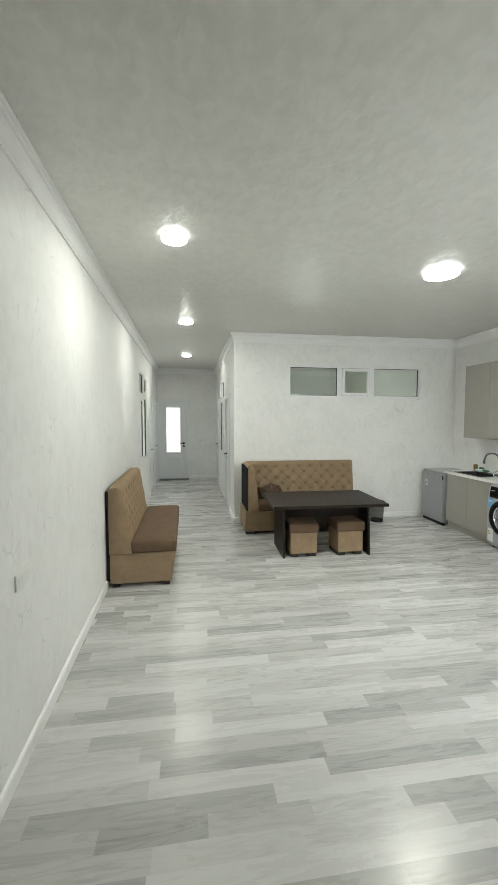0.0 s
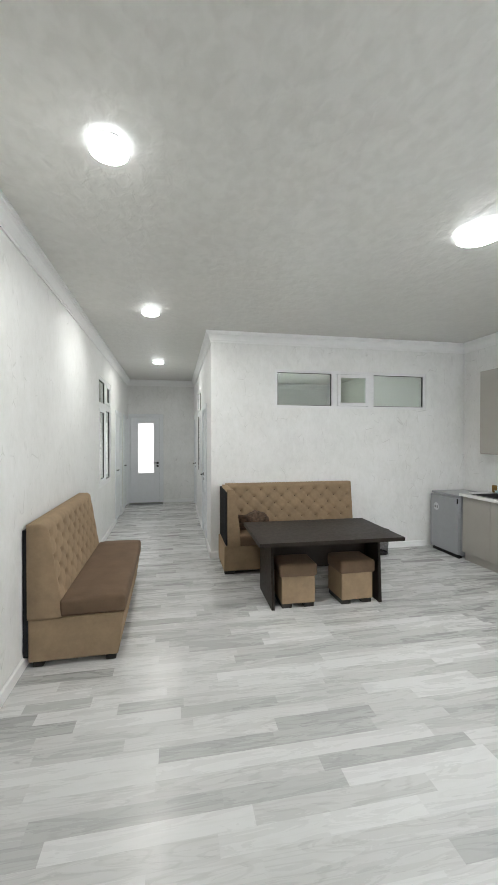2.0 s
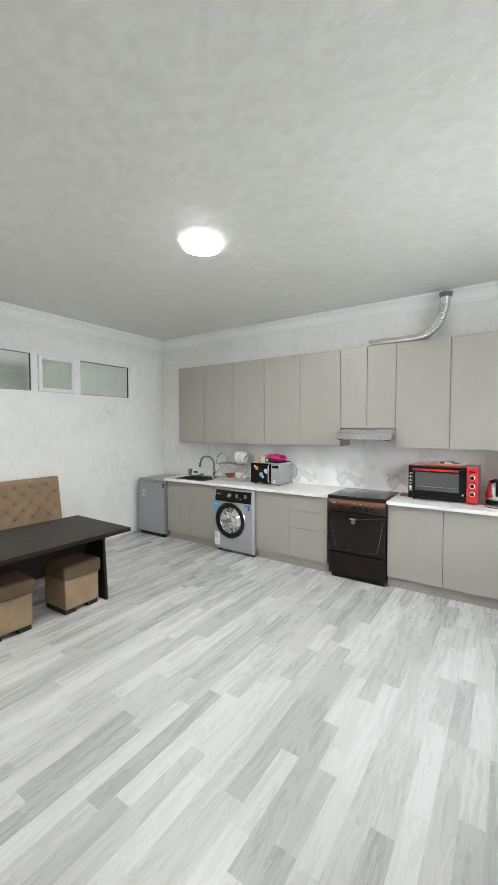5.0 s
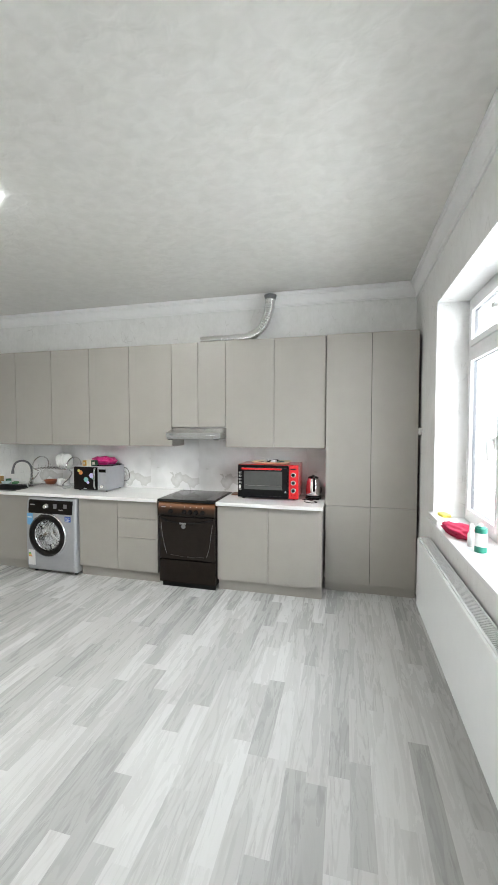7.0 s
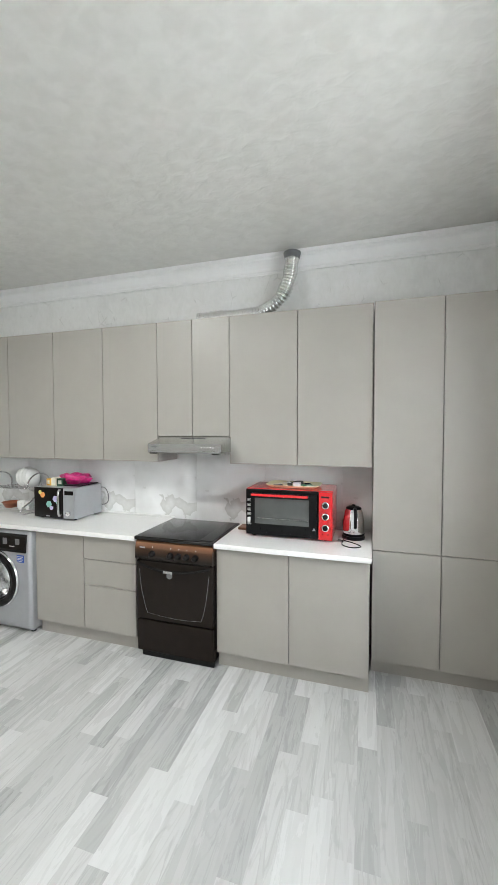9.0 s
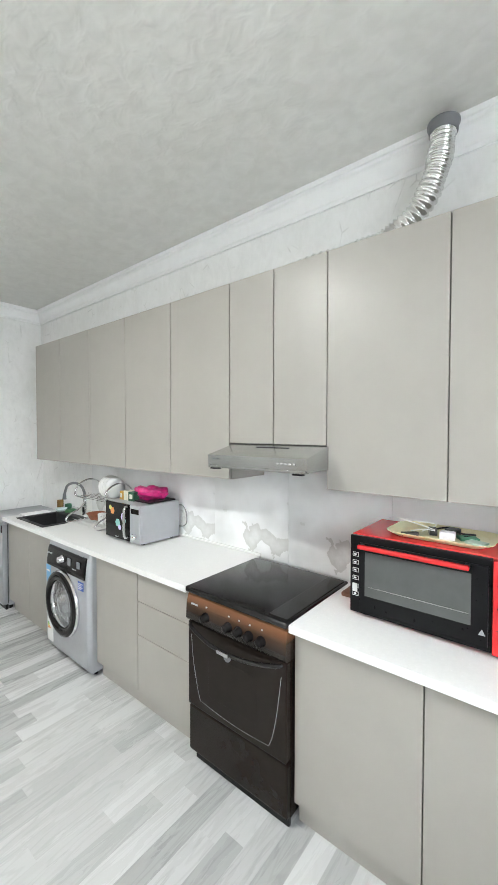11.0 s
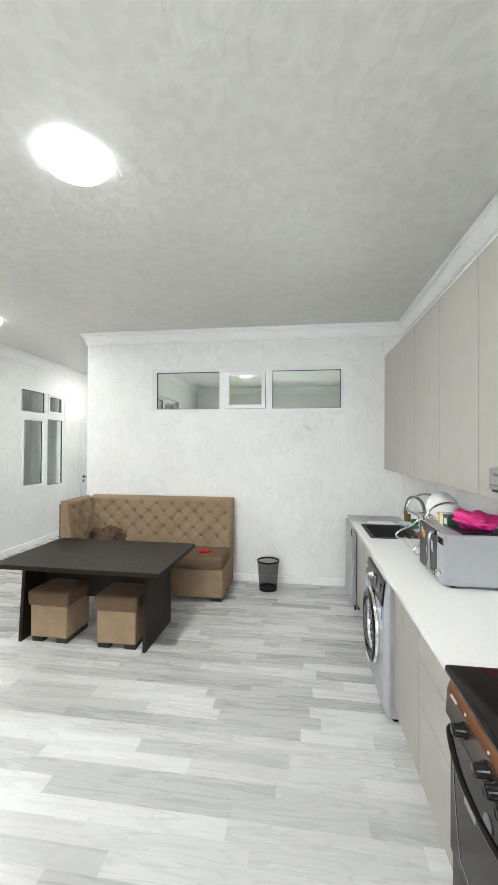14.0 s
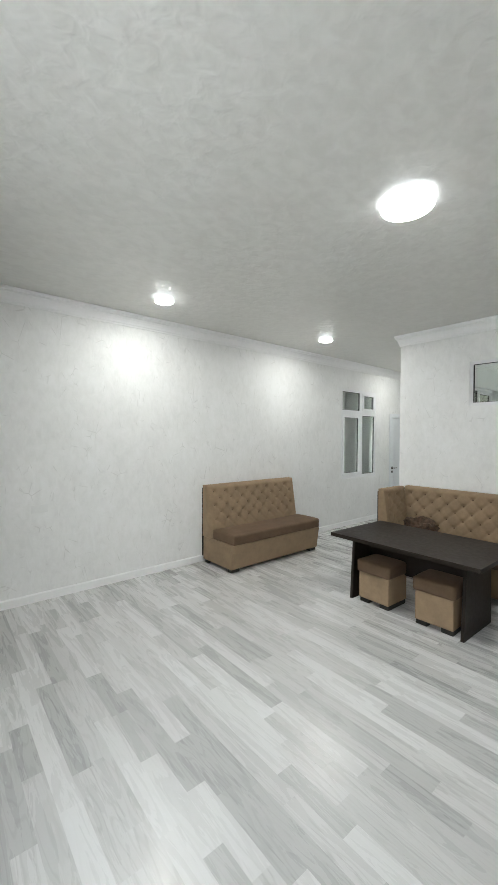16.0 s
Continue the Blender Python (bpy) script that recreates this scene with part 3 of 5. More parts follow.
# the large window over the radiator
WW = WIN[1] - WIN[0]
_big = window("window_1", pose(WIN[1], YS - 0.225, 0, 0, 0, 180), WW, WIN[2], WIN[3],
              [(0.05, 0.68, 0.95, 2.14), (0.73, 1.93, 0.95, 2.14), (0.05, 0.68, 2.20, 2.51), (0.73, 1.93, 2.20, 2.51)], "large white window with a casement and top lights", 0.0, 0.07, sashes=(0, 2))
part("window_handle", box(0.628, 0.652, -0.03, -0.012, 1.47, 1.55, 0.004), M_PVC, _big, "white window handle")
part("window_handle", tube([(0.64, -0.03, 1.53), (0.64, -0.055, 1.53), (0.64, -0.06, 1.50), (0.645, -0.055, 1.40)], 0.011, 8, smooth_steps=4), M_PVC, _big, smooth=True)
part("vent_handle", box(0.60, 0.66, -0.05, -0.012, 2.33, 2.36, 0.006), M_PVC, _big)
part("window_sill", box(-0.02, WW + 0.05, -0.27, -0.002, WIN[2] - 0.026, WIN[2] + 0.004, 0.006), M_PVC, _big, "white plastic window sill")
tagged(part("backdrop", box(1.25, 9.0, -0.62, -0.6, 1.5, 4.6), M_HIGH_SKY), "bright overcast sky outside the window", "sky", kind="structure")
# added sheet, dimmer than the sky above, so light enters more steeply
tagged(part("backdrop", box(1.25, 9.0, -0.62, -0.6, -0.1, 1.498), M_LOW_GLOW), "plain pale glowing sheet added below the sky outside the window", "yard", kind="structure")
# two unseen glow panels, added behind those openings to brighten the rooms
tagged(part("backdrop", box(1.0, 4.4, 11.7, 11.72, 0.2, 2.6), M_ROOM_FILL), "added glowing panel, out of view, that brightens the back room", "sky", kind="structure")
tagged(part("backdrop", box(-3.7, -1.05, 5.5, 5.52, 0.2, 3.0), M_ROOM_FILL), "added glowing panel, out of view, that brightens the side room", "sky", kind="structure")


# ---- ceiling lamps ----
def ceiling_lamp(x, y, r, label):
    t = thing("ceiling_lamp", pose(x, y, ZC), label, "ceiling lamp", "ceiling lamps")
    part("base", lathe([(0, 0), (r * 0.92, 0), (r * 0.92, -0.012), (0, -0.012)], 48), M_WHITE, t)
    part("edge", lathe([(r * 0.90, -0.011), (r * 0.985, -0.014), (r, -0.022), (r * 0.995, -0.033), (r * 0.965, -0.039)], 48), M_LAMP_EDGE, t, "softly glowing edge", True)
    part("diffuser", lathe([(r * 0.965, -0.039), (r * 0.9, -0.0425), (r * 0.5, -0.0445), (0, -0.045)], 48), M_LAMP if r > 0.12 else M_LAMP_SMALL, t, "glowing opal diffuser", True)
    return t


ceiling_lamp(2.37, 3.44, 0.152, "large round white LED ceiling lamp, switched on")
for x, y in ((-0.035, 3.09), (0.01, 5.59), (-0.03, 8.51)):
    ceiling_lamp(x, y, 0.094, "small round white LED ceiling lamp, switched on")


# ---- seats and table ----
def tufted(w, h, du, dv, first, lean, thick):
    """A buttoned back: width w, height h, leaning back by lean at its top. Faces -y at y = 0. Returns the mesh and the buttons' places."""
    bm = bmesh.new()
    nx, nz = int(w / 0.014), int(h / 0.014)
    buttons = []
    rows = int((h - first) / dv) + 1
    for r in range(rows):
        v = h - first - r * dv
        k = -1
        while True:
            k += 1
            u = du * (0.5 + k) + (du / 2 if r % 2 else 0)
            if u > w - 0.05:
                break
            if v > 0.17:
                buttons.append((u, v))
    def depth(u, v):
        a = (u - du / 2) / du + (h - first - v) / (2 * dv)
        b = (u - du / 2) / du - (h - first - v) / (2 * dv)
        ca, cb = abs(a - round(a)), abs(b - round(b))
        inside = min(1, u / 0.09, (w - u) / 0.09, (h - v) / 0.06)
        d = -0.0085 * (math.exp(-(ca / 0.09) ** 2) + math.exp(-(cb / 0.09) ** 2)) * max(0, inside)
        for bu, bv in buttons:
            q = (u - bu) ** 2 + (v - bv) ** 2
            if q < 0.006:
                d -= 0.020 * math.exp(-q / 0.0005)
        edge = min(u, w - u, (h - v))
        e = max(0.0, 1 - edge / 0.045)
        d -= 0.035 * e * e
        return d
    grid = []
    for i in range(nx + 1):
        col = []
        for k in range(nz + 1):
            u, v = w * i / nx, h * k / nz
            col.append(bm.verts.new((u, -depth(u, v) + lean * v / h, v)))
        grid.append(col)
    for i in range(nx):
        for k in range(nz):
            bm.faces.new((grid[i][k], grid[i + 1][k], grid[i + 1][k + 1], grid[i][k + 1]))
    rim = [grid[i][0] for i in range(nx + 1)] + [grid[nx][k] for k in range(1, nz + 1)] + [grid[i][nz] for i in range(nx - 1, -1, -1)] + [grid[0][k] for k in range(nz - 1, 0, -1)]
    back = [bm.verts.new((v.co.x, thick, v.co.z)) for v in rim]
    for i in range(len(rim)):
        j = (i + 1) % len(rim)
        bm.faces.new((rim[j], rim[i], back[i], back[j]))
    bm.faces.new(back)
    bmesh.ops.recalc_face_normals(bm, faces=bm.faces[:])
    return bm, [(u, -depth(u, v) + lean * v / h - 0.003, v) for u, v in buttons]


BUTTON = None


def buttons(places, parent):
    global BUTTON
    for p in places:
        if BUTTON is None:
            BUTTON = part("button", lathe([(0, -0.009), (0.009, -0.007), (0.0135, 0.0), (0.010, 0.007)], 12, "y"), M_SEAT, parent, smooth=True)
            BUTTON.matrix_basis = pose(*p)
        else:
            like(BUTTON, pose(*p), parent)


def cushion(x0, x1, y0, y1, z0, z1, puff=0.012):
    """A soft slab with rounded edges and a slightly domed, uneven top."""
    bm = box(x0, x1, y0, y1, z0, z1, 0.025, seg=3)
    long = [e for e in bm.edges if e.calc_length() > 0.12]
    bmesh.ops.subdivide_edges(bm, edges=long, cuts=12, use_grid_fill=True)
    for v in bm.verts:
        if v.co.z > z1 - 0.03:
            s = min(1, (v.co.x - x0) * (x1 - v.co.x) / 0.03, (v.co.y - y0) * (y1 - v.co.y) / 0.03)
            v.co.z += puff * max(0, s) + 0.004 * noise.noise(v.co * 6)
        else:
            v.co.y += 0.003 * noise.noise(v.co * 9)
    return bm


SEAT_SEAM, SEAT_TOP, BACK_TOP = 0.325, 0.445, 1.0


def feet(t, spots, w=0.07, d=0.07, h=0.024):
    for x, y in spots:
        part("foot", box(x - w / 2, x + w / 2, y - d / 2, y + d / 2, FZ, h, 0.004), M_SHOE, t, "low black foot")


def sofa_base(w, d):
    """An upholstered plinth whose front slopes in towards the floor, with a piped upper edge."""
    bm = prism([(0.04, 0.022), (d, 0.022), (d, SEAT_SEAM), (-0.004, SEAT_SEAM)], 0, w)
    bmesh.ops.bevel(bm, geom=bm.edges[:], offset=0.012, segments=3, profile=0.6, affect="EDGES")
    return bm


# straight bench on the left wall: u along the wall, faces into the room
BW, BD = 1.60, 0.675
bench = thing("bench_sofa", pose(left(4.0) + 0.006 + BD, 4.035, 0, 0, 0, 90.8), "tan velour bench with a buttoned back and darker seat", "sofa")
part("base", sofa_base(BW, BD - 0.03), M_VELOUR, bench)
part("piping", tube([(0.003, BD - 0.05, SEAT_SEAM - 0.002), (0.0, 0.01, SEAT_SEAM - 0.002), (0.012, -0.006, SEAT_SEAM - 0.002), (BW - 0.012, -0.006, SEAT_SEAM - 0.002), (BW, 0.01, SEAT_SEAM - 0.002), (BW - 0.003, BD - 0.05, SEAT_SEAM - 0.002)], 0.0045, 8), M_VELOUR, bench, smooth=True)
part("seat", cushion(0.005, BW - 0.005, -0.012, 0.44, SEAT_SEAM, SEAT_TOP), M_SEAT, bench, "dark brown velour seat", True)
_bm, _bp = tufted(BW + 0.012, BACK_TOP - SEAT_SEAM, 0.187, 0.088, 0.085, 0.11, 0.233)
_back = part("backrest", _bm, M_VELOUR, bench, "buttoned tan velour back", True)
_back.matrix_basis = pose(-0.006, 0.415, SEAT_SEAM)
buttons(_bp, _back)
part("back_panel", box(0.0, BW, BD - 0.03, BD, 0.06, 0.96), M_CLOTHB, bench, "black backing cloth")
feet(bench, [(0.08, 0.09), (BW - 0.08, 0.09), (0.08, BD - 0.09), (BW - 0.08, BD - 0.09)], 0.13, 0.07)

# corner sofa before the partition
CW, CD = 1.85, 0.64
corner = thing("corner_sofa", pose(0.845, 5.575, 0), "tan velour corner sofa with buttoned backs and darker seat", "sofa")
part("base", sofa_base(CW, CD), M_VELOUR, corner)
part("seat", cushion(0.13, CW - 0.004, -0.008, 0.47, SEAT_SEAM, SEAT_TOP), M_SEAT, corner, "dark brown velour seat", True)
_bm, _bp = tufted(CW - 0.085, BACK_TOP - SEAT_SEAM, 0.187, 0.088, 0.085, 0.09, 0.215)
_back = part("backrest", _bm, M_VELOUR, corner, "buttoned tan velour back", True)
_back.matrix_basis = pose(0.09, 0.43, SEAT_SEAM)
buttons(_bp, _back)
_bm, _bp = tufted(0.50, BACK_TOP - SEAT_SEAM, 0.187, 0.088, 0.085, 0.06, 0.155)
_arm = part("side_backrest", _bm, M_VELOUR, corner, "short buttoned side back", True)
_arm.matrix_basis = pose(0.19, 0.0, SEAT_SEAM, 0, 0, 90)
buttons(_bp, _arm)
part("side_cover", prism([(0.045, SEAT_SEAM), (0.19, SEAT_SEAM), (0.185, 0.5), (0.13, 0.93), (0.115, 0.985), (0.09, 1.003), (0.06, 1.0), (0.046, 0.985)], -0.012, 0.03, "y"), M_VELOUR, corner)
part("back_panel", box(0.018, 0.045, 0.005, CD - 0.01, SEAT_SEAM + 0.01, 0.965, 0.004), M_CLOTHB, corner, "black backing cloth")
feet(corner, [(0.07, 0.09), (CW - 0.08, 0.09), (0.07, CD - 0.07), (CW - 0.08, CD - 0.07)], 0.12, 0.07)

# crumpled throw in the sofa's corner, and the small red cloth
def crumple(name, x, y, z, w, d, h, material, label, category, seed=0.0, rz=0):
    bm = bmesh.new()
    bmesh.ops.create_icosphere(bm, subdivisions=4, radius=1.0)
    for v in bm.verts:
        n = v.co.copy()
        q = 1 + 0.35 * noise.noise(n * 1.7 + Vector((seed, 0, 0))) + 0.16 * noise.noise(n * 4.5 + Vector((0, seed, 0)))
        v.co = Vector((n.x * w / 2 * q, n.y * d / 2 * q, max(0, (n.z * 0.5 + 0.5) * h * q if n.z > -0.6 else 0)))
    t = part(name, bm, material, None, smooth=True)
    t.matrix_basis = pose(x, y, z, 0, 0, rz)
    return tagged(t, label, category)


M_THROW = plain("brown_fur_throw", (0.085, 0.052, 0.034), 0.95, vary=0.6, scale=26, bump=0.8, bump_scale=120)
M_REDC = plain("red_cloth", (0.55, 0.025, 0.02), 0.85, bump=0.4, bump_scale=300)
crumple("throw", 1.24, 5.90, SEAT_TOP, 0.46, 0.22, 0.20, M_THROW, "dark brown furry throw bunched in the sofa's corner", "throw", 3.1)
crumple("red_cloth", 2.46, 5.76, SEAT_TOP + 0.012, 0.15, 0.10, 0.028, M_REDC, "small red cloth lying on the brown seat", "cloth", 1.3, 20)

# table with panel legs
table = thing("dining_table", pose(1.745, 4.9, 0, 0, 0, -1.0), "dark wenge dining table on two panel legs", "table")
part("tabletop", box(-0.715, 0.715, -0.455, 0.455, 0.618, 0.655, 0.004), M_WENGE, table)
for u in (-0.555, 0.535):
    part("leg_panel", prism([(-0.318, FZ), (0.245, FZ), (0.228, 0.618), (-0.275, 0.618)], u - 0.014, u + 0.014), M_WENGE, table)
part("cross_panel", box(-0.541, 0.521, -0.02, -0.002, 0.27, 0.618, 0.002), M_WENGE, table)
part("under_rail", box(-0.35, 0.05, -0.26, -0.235, 0.575, 0.618, 0.002), M_WENGE, table)


def stool(x, y, rz):
    t = thing("stool", pose(x, y, 0, 0, 0, rz), "square tan velour stool with a darker padded lid", "stool", "stools under the table")
    part("body", box(-0.165, 0.165, -0.165, 0.165, 0.024, 0.30, 0.012), M_VELOUR, t)
    part("lid", cushion(-0.183, 0.183, -0.183, 0.183, 0.285, 0.405, 0.008), M_SEAT, t, "dark brown padded lid", True)
    for a in (-0.11, 0.11):
        part("foot", box(a - 0.05, a + 0.05, -0.15, 0.15, FZ, 0.026, 0.004), M_SHOE, t, "black runner foot")


stool(1.44, 4.765, -1.5)
stool(2.03, 4.75, 1.0)

# wire bin
bin_ = thing("waste_bin", pose(3.125, 6.07, FZ), "round black wire mesh waste bin, empty", "bin")
def bin_r(z):
    return 0.098 + 0.024 * z / 0.32
def wire_mesh(name, solid):
    """Fine woven wire, too small to tell apart: black that lets a share of the light through."""
    m, n, l, b = mat(name)
    b.inputs["Base Color"].default_value = (0.010, 0.010, 0.011, 1)
    b.inputs["Roughness"].default_value = 0.45
    tr, mx = n.new("ShaderNodeBsdfTransparent"), n.new("ShaderNodeMixShader")
    mx.inputs[0].default_value = solid
    l.new(tr.outputs[0], mx.inputs[1])
    l.new(b.outputs[0], mx.inputs[2])
    l.new(mx.outputs[0], n["Material Output"].inputs[0])
    return m


part("mesh_wall", lathe([(bin_r(z), z) for z in (0.02, 0.12, 0.22, 0.32)], 40), wire_mesh("black_wire_mesh", 0.48), bin_, "fine black wire mesh", True)
part("rim", lathe([(0.121, 0.315), (0.128, 0.318), (0.128, 0.333), (0.121, 0.336), (0.121, 0.315)], 40), M_BLACKP, bin_, smooth=True)
part("bottom", lathe([(0, 0.0), (0.102, 0.0), (0.104, 0.03), (0.098, 0.03), (0.096, 0.008), (0, 0.008)], 40), M_BLACKP, bin_)

# ---- kitchen ----
KX, UX, TX = 4.045, 4.305, 4.285        # faces of base, wall and tall units
CT = 0.872                               # worktop height
GAP = 0.0024


def K(x, y_left):
    """A frame on the kitchen wall: u to the right as one faces it, v into the wall."""
    return pose(x, y_left, 0, 0, 0, -90)


def unit(name, x, ya, yb, z0, z1, fronts, label, category, group, plinth=False, deep=None, top=None):
    """A cabinet with its carcass behind separate flat fronts (u0, u1, z0, z1)."""
    w = ya - yb
    d = (deep or XK - 0.004 - x)
    t = thing(name, K(x, ya), label, category, group)
    part("body", box(0.001, w - 0.001, 0.0215, d, z0 + 0.001, (top or z1) - 0.001), M_CAB, t)
    # dark strip set behind the fronts, to colour the gaps as if shaded
    part("gap_shade_strip", box(0.002, w - 0.002, 0.019, 0.021, z0 + 0.002, z1 - 0.002), M_GAP_SHADE, t, "dark strip that paints shade into the door gaps")
    for a, b, c, e in fronts:
        part("door" if e - c > 0.32 else "drawer_front", box(a + GAP, b - GAP, 0.0, 0.018, c + GAP, e - GAP, 0.0012, seg=1), M_CAB, t)
    if plinth:
        part("plinth", box(0, w, 0.045, 0.06, FZ, z0 - 0.004), M_CAB, t)
    return t


YU = (5.595, 5.09, 4.58, 4.07, 3.558, 3.045)
for a, b in zip(YU, YU[1:]):
    t = unit("wall_cabinet", UX, a, b, 1.395, 2.5, [(0, a - b, 1.395, 2.5)], "flat taupe wall cabinet with a handleless door", "cabinet", "wall cabinets")
    part("bottom_panel", box(0.002, a - b - 0.002, 0.019, 0.34, 1.393, 1.3955), M_CAB, t)
unit("wall_cabinet", UX, 3.045, 2.435, 1.60, 2.5, [(0, 0.305, 1.60, 2.5), (0.305, 0.61, 1.60, 2.5)], "short taupe wall cabinet over the hood, two doors", "cabinet", "wall cabinets")
for a, b in ((2.435, 1.92), (1.92, 1.407)):
    t = unit("wall_cabinet", UX, a, b, 1.395, 2.5, [(0, a - b, 1.395, 2.5)], "flat taupe wall cabinet with a handleless door", "cabinet", "wall cabinets")
    part("bottom_panel", box(0.002, a - b - 0.002, 0.019, 0.34, 1.393, 1.3955), M_CAB, t)
ZB, ZT = 0.09, 0.836
t = unit("base_cabinet", KX, 5.592, 4.668, ZB, ZT, [(0, 0.462, ZB, ZT), (0.462, 0.924, ZB, ZT)], "taupe sink cabinet with two flat doors", "cabinet", "base cabinets", True, top=0.67)
unit("base_cabinet", KX, 4.028, 3.555, ZB, ZT, [(0, 0.473, ZB, ZT)], "taupe base cabinet with one flat door", "cabinet", "base cabinets", True)
unit("drawer_cabinet", KX, 3.555, 3.085, ZB, ZT, [(0, 0.47, 0.645, ZT), (0, 0.47, 0.44, 0.645), (0, 0.47, ZB, 0.44)], "taupe base cabinet with three drawers", "cabinet", "base cabinets", True)
unit("base_cabinet", KX, 2.44, 1.42, ZB, ZT, [(0, 0.512, ZB, ZT), (0.512, 1.02, ZB, ZT)], "taupe base cabinet with two flat doors", "cabinet", "base cabinets", True)
unit("tall_cabinet", TX, 1.404, 0.565, 0.078, 2.5, [(0, 0.424, 0.838, 2.5), (0.424, 0.839, 0.838, 2.5), (0, 0.424, 0.078, 0.838), (0.424, 0.839, 0.078, 0.838)], "full-height taupe larder cabinet with four doors", "cabinet", "", True)

# worktops and splashback
SINK = (4.075, 4.43, 4.915, 5.44)        # x0, x1, y0, y1
bm = bmesh.new()
for x0, x1, y0, y1 in ((4.0, SINK[0], 3.07, 5.60), (SINK[1], XK - 0.014, 3.07, 5.60), (SINK[0], SINK[1], 3.07, SINK[2]), (SINK[0], SINK[1], SINK[3], 5.60)):
    box(x0, x1, y0, y1, ZT + 0.002, CT, 0.0, bm)
bmesh.ops.remove_doubles(bm, verts=bm.verts[:], dist=1e-5)
_top = thing("worktop", pose(0, 0, 0), "white worktop with a cut-out for the sink", "worktop")
part("slab", bm, M_TOP, _top)
part("edge_band", box(3.9985, 4.0, 3.07, 5.60, ZT + 0.003, CT - 0.001), M_TOP, _top)
_top = thing("worktop", pose(0, 0, 0), "short white worktop beside the cooker", "worktop")
part("slab", box(4.0, XK - 0.014, 1.408, 2.442, ZT + 0.002, CT, 0.003), M_TOP, _top)
part("edge_band", box(3.9985, 4.0, 1.41, 2.44, ZT + 0.005, CT - 0.003), M_TOP, _top)
splash = tagged(thing("splashback", pose(0, 0, 0), "glossy pale marble-look splashback panels", "splashback"), kind="structure")
for a, b in ((1.407, 1.62), (1.62, 2.24), (2.24, 2.86), (2.86, 3.48), (3.48, 4.10), (4.10, 4.72), (4.72, 5.16)):
    part("panel", box(XK - 0.012, XK - 0.002, a + 0.0006, b - 0.0006, 0.86, 1.64 if 2.1 < a < 3 else 1.396), M_MARBLE, splash)
part("sealing_strip", box(XK - 0.026, XK - 0.0125, 3.07, 5.6, CT + 0.001, CT + 0.016, 0.004), M_TOP, splash)
part("sealing_strip", box(XK - 0.026, XK - 0.0125, 1.41, 2.44, CT + 0.001, CT + 0.016, 0.004), M_TOP, splash)

# sink and tap
sink = thing("sink", pose(0, 0, 0), "black granite kitchen sink set into the worktop", "sink")
bm = bmesh.new()
x0, x1, y0, y1 = SINK
box(x0 - 0.015, x0 + 0.02, y0 - 0.015, y1 + 0.015, CT + 0.001, CT + 0.007, 0.002, bm)
box(x1 - 0.02, x1 + 0.05, y0 - 0.015, y1 + 0.015, CT + 0.001, CT + 0.007, 0.002, bm)
box(x0 + 0.02, x1 - 0.02, y0 - 0.015, y0 + 0.02, CT + 0.001, CT + 0.007, 0.002, bm)
box(x0 + 0.02, x1 - 0.02, y1 - 0.02, y1 + 0.015, CT + 0.001, CT + 0.007, 0.002, bm)
part("rim", bm, M_GRANITE, sink)
bm = bmesh.new()
for a in ((x0 + 0.012, x0 + 0.02, y0 + 0.012, y1 - 0.012, 0.68, CT), (x1 - 0.02, x1 - 0.012, y0 + 0.012, y1 - 0.012, 0.68, CT), (x0 + 0.02, x1 - 0.02, y0 + 0.012, y0 + 0.02, 0.68, CT), (x0 + 0.02, x1 - 0.02, y1 - 0.02, y1 - 0.012, 0.68, CT), (x0 + 0.02, x1 - 0.02, y0 + 0.02, y1 - 0.02, 0.68, 0.69)):
    box(*a, 0, bm)
part("bowl", bm, M_GRANITE, sink)
part("drain", lathe([(0, 0.691), (0.04, 0.691), (0.043, 0.695), (0.03, 0.696), (0, 0.694)], 20, centre=((x0 + x1) / 2, (y0 + y1) / 2, 0)), M_CHROME, sink, "chrome drain")
tap = thing("tap", pose(4.53, 5.10, CT), "grey gooseneck kitchen tap with a chrome lever", "tap")
part("body", lathe([(0, 0), (0.028, 0), (0.028, 0.012), (0.022, 0.016), (0.022, 0.085), (0.018, 0.095), (0, 0.095)], 20), M_CHROME, tap, smooth=False)
part("spout", tube([(0, 0, 0.09), (0, 0, 0.2), (-0.015, 0.03, 0.275), (-0.05, 0.09, 0.305), (-0.085, 0.155, 0.28), (-0.1, 0.18, 0.215), (-0.103, 0.185, 0.18)], 0.0125, 12, smooth_steps=6), M_GREY, tap, "grey flexible spout", True)
part("spring", tube([(0.0125 * 1.25 * math.cos(i * 0.7), 0.0125 * 1.25 * math.sin(i * 0.7), 0.1 + i * 0.0011) for i in range(90)], 0.0022, 5), M_CHROME, tap, smooth=True)
part("nozzle", tube([(-0.103, 0.185, 0.20), (-0.104, 0.187, 0.145)], lambda s: 0.0135 + 0.006 * s, 12), M_GREY, tap, smooth=True)
part("lever", tube([(0, -0.02, 0.06), (-0.02, -0.05, 0.07), (-0.05, -0.065, 0.1)], 0.006, 8), M_CHROME, tap, smooth=True)

# small fridge at the end of the row
fridge = thing("fridge", K(4.0, 6.185), "small silver-grey fridge with a round sticker on its door", "fridge")
part("body", box(0.004, 0.566, 0.05, 0.56, 0.02, 0.80, 0.006), M_FRIDGE, fridge)
part("top", box(0.0, 0.57, 0.02, 0.575, 0.80, 0.832, 0.006), M_FRIDGE, fridge)
part("door", box(0.002, 0.568, 0.0, 0.045, 0.035, 0.795, 0.008), M_FRIDGE, fridge)
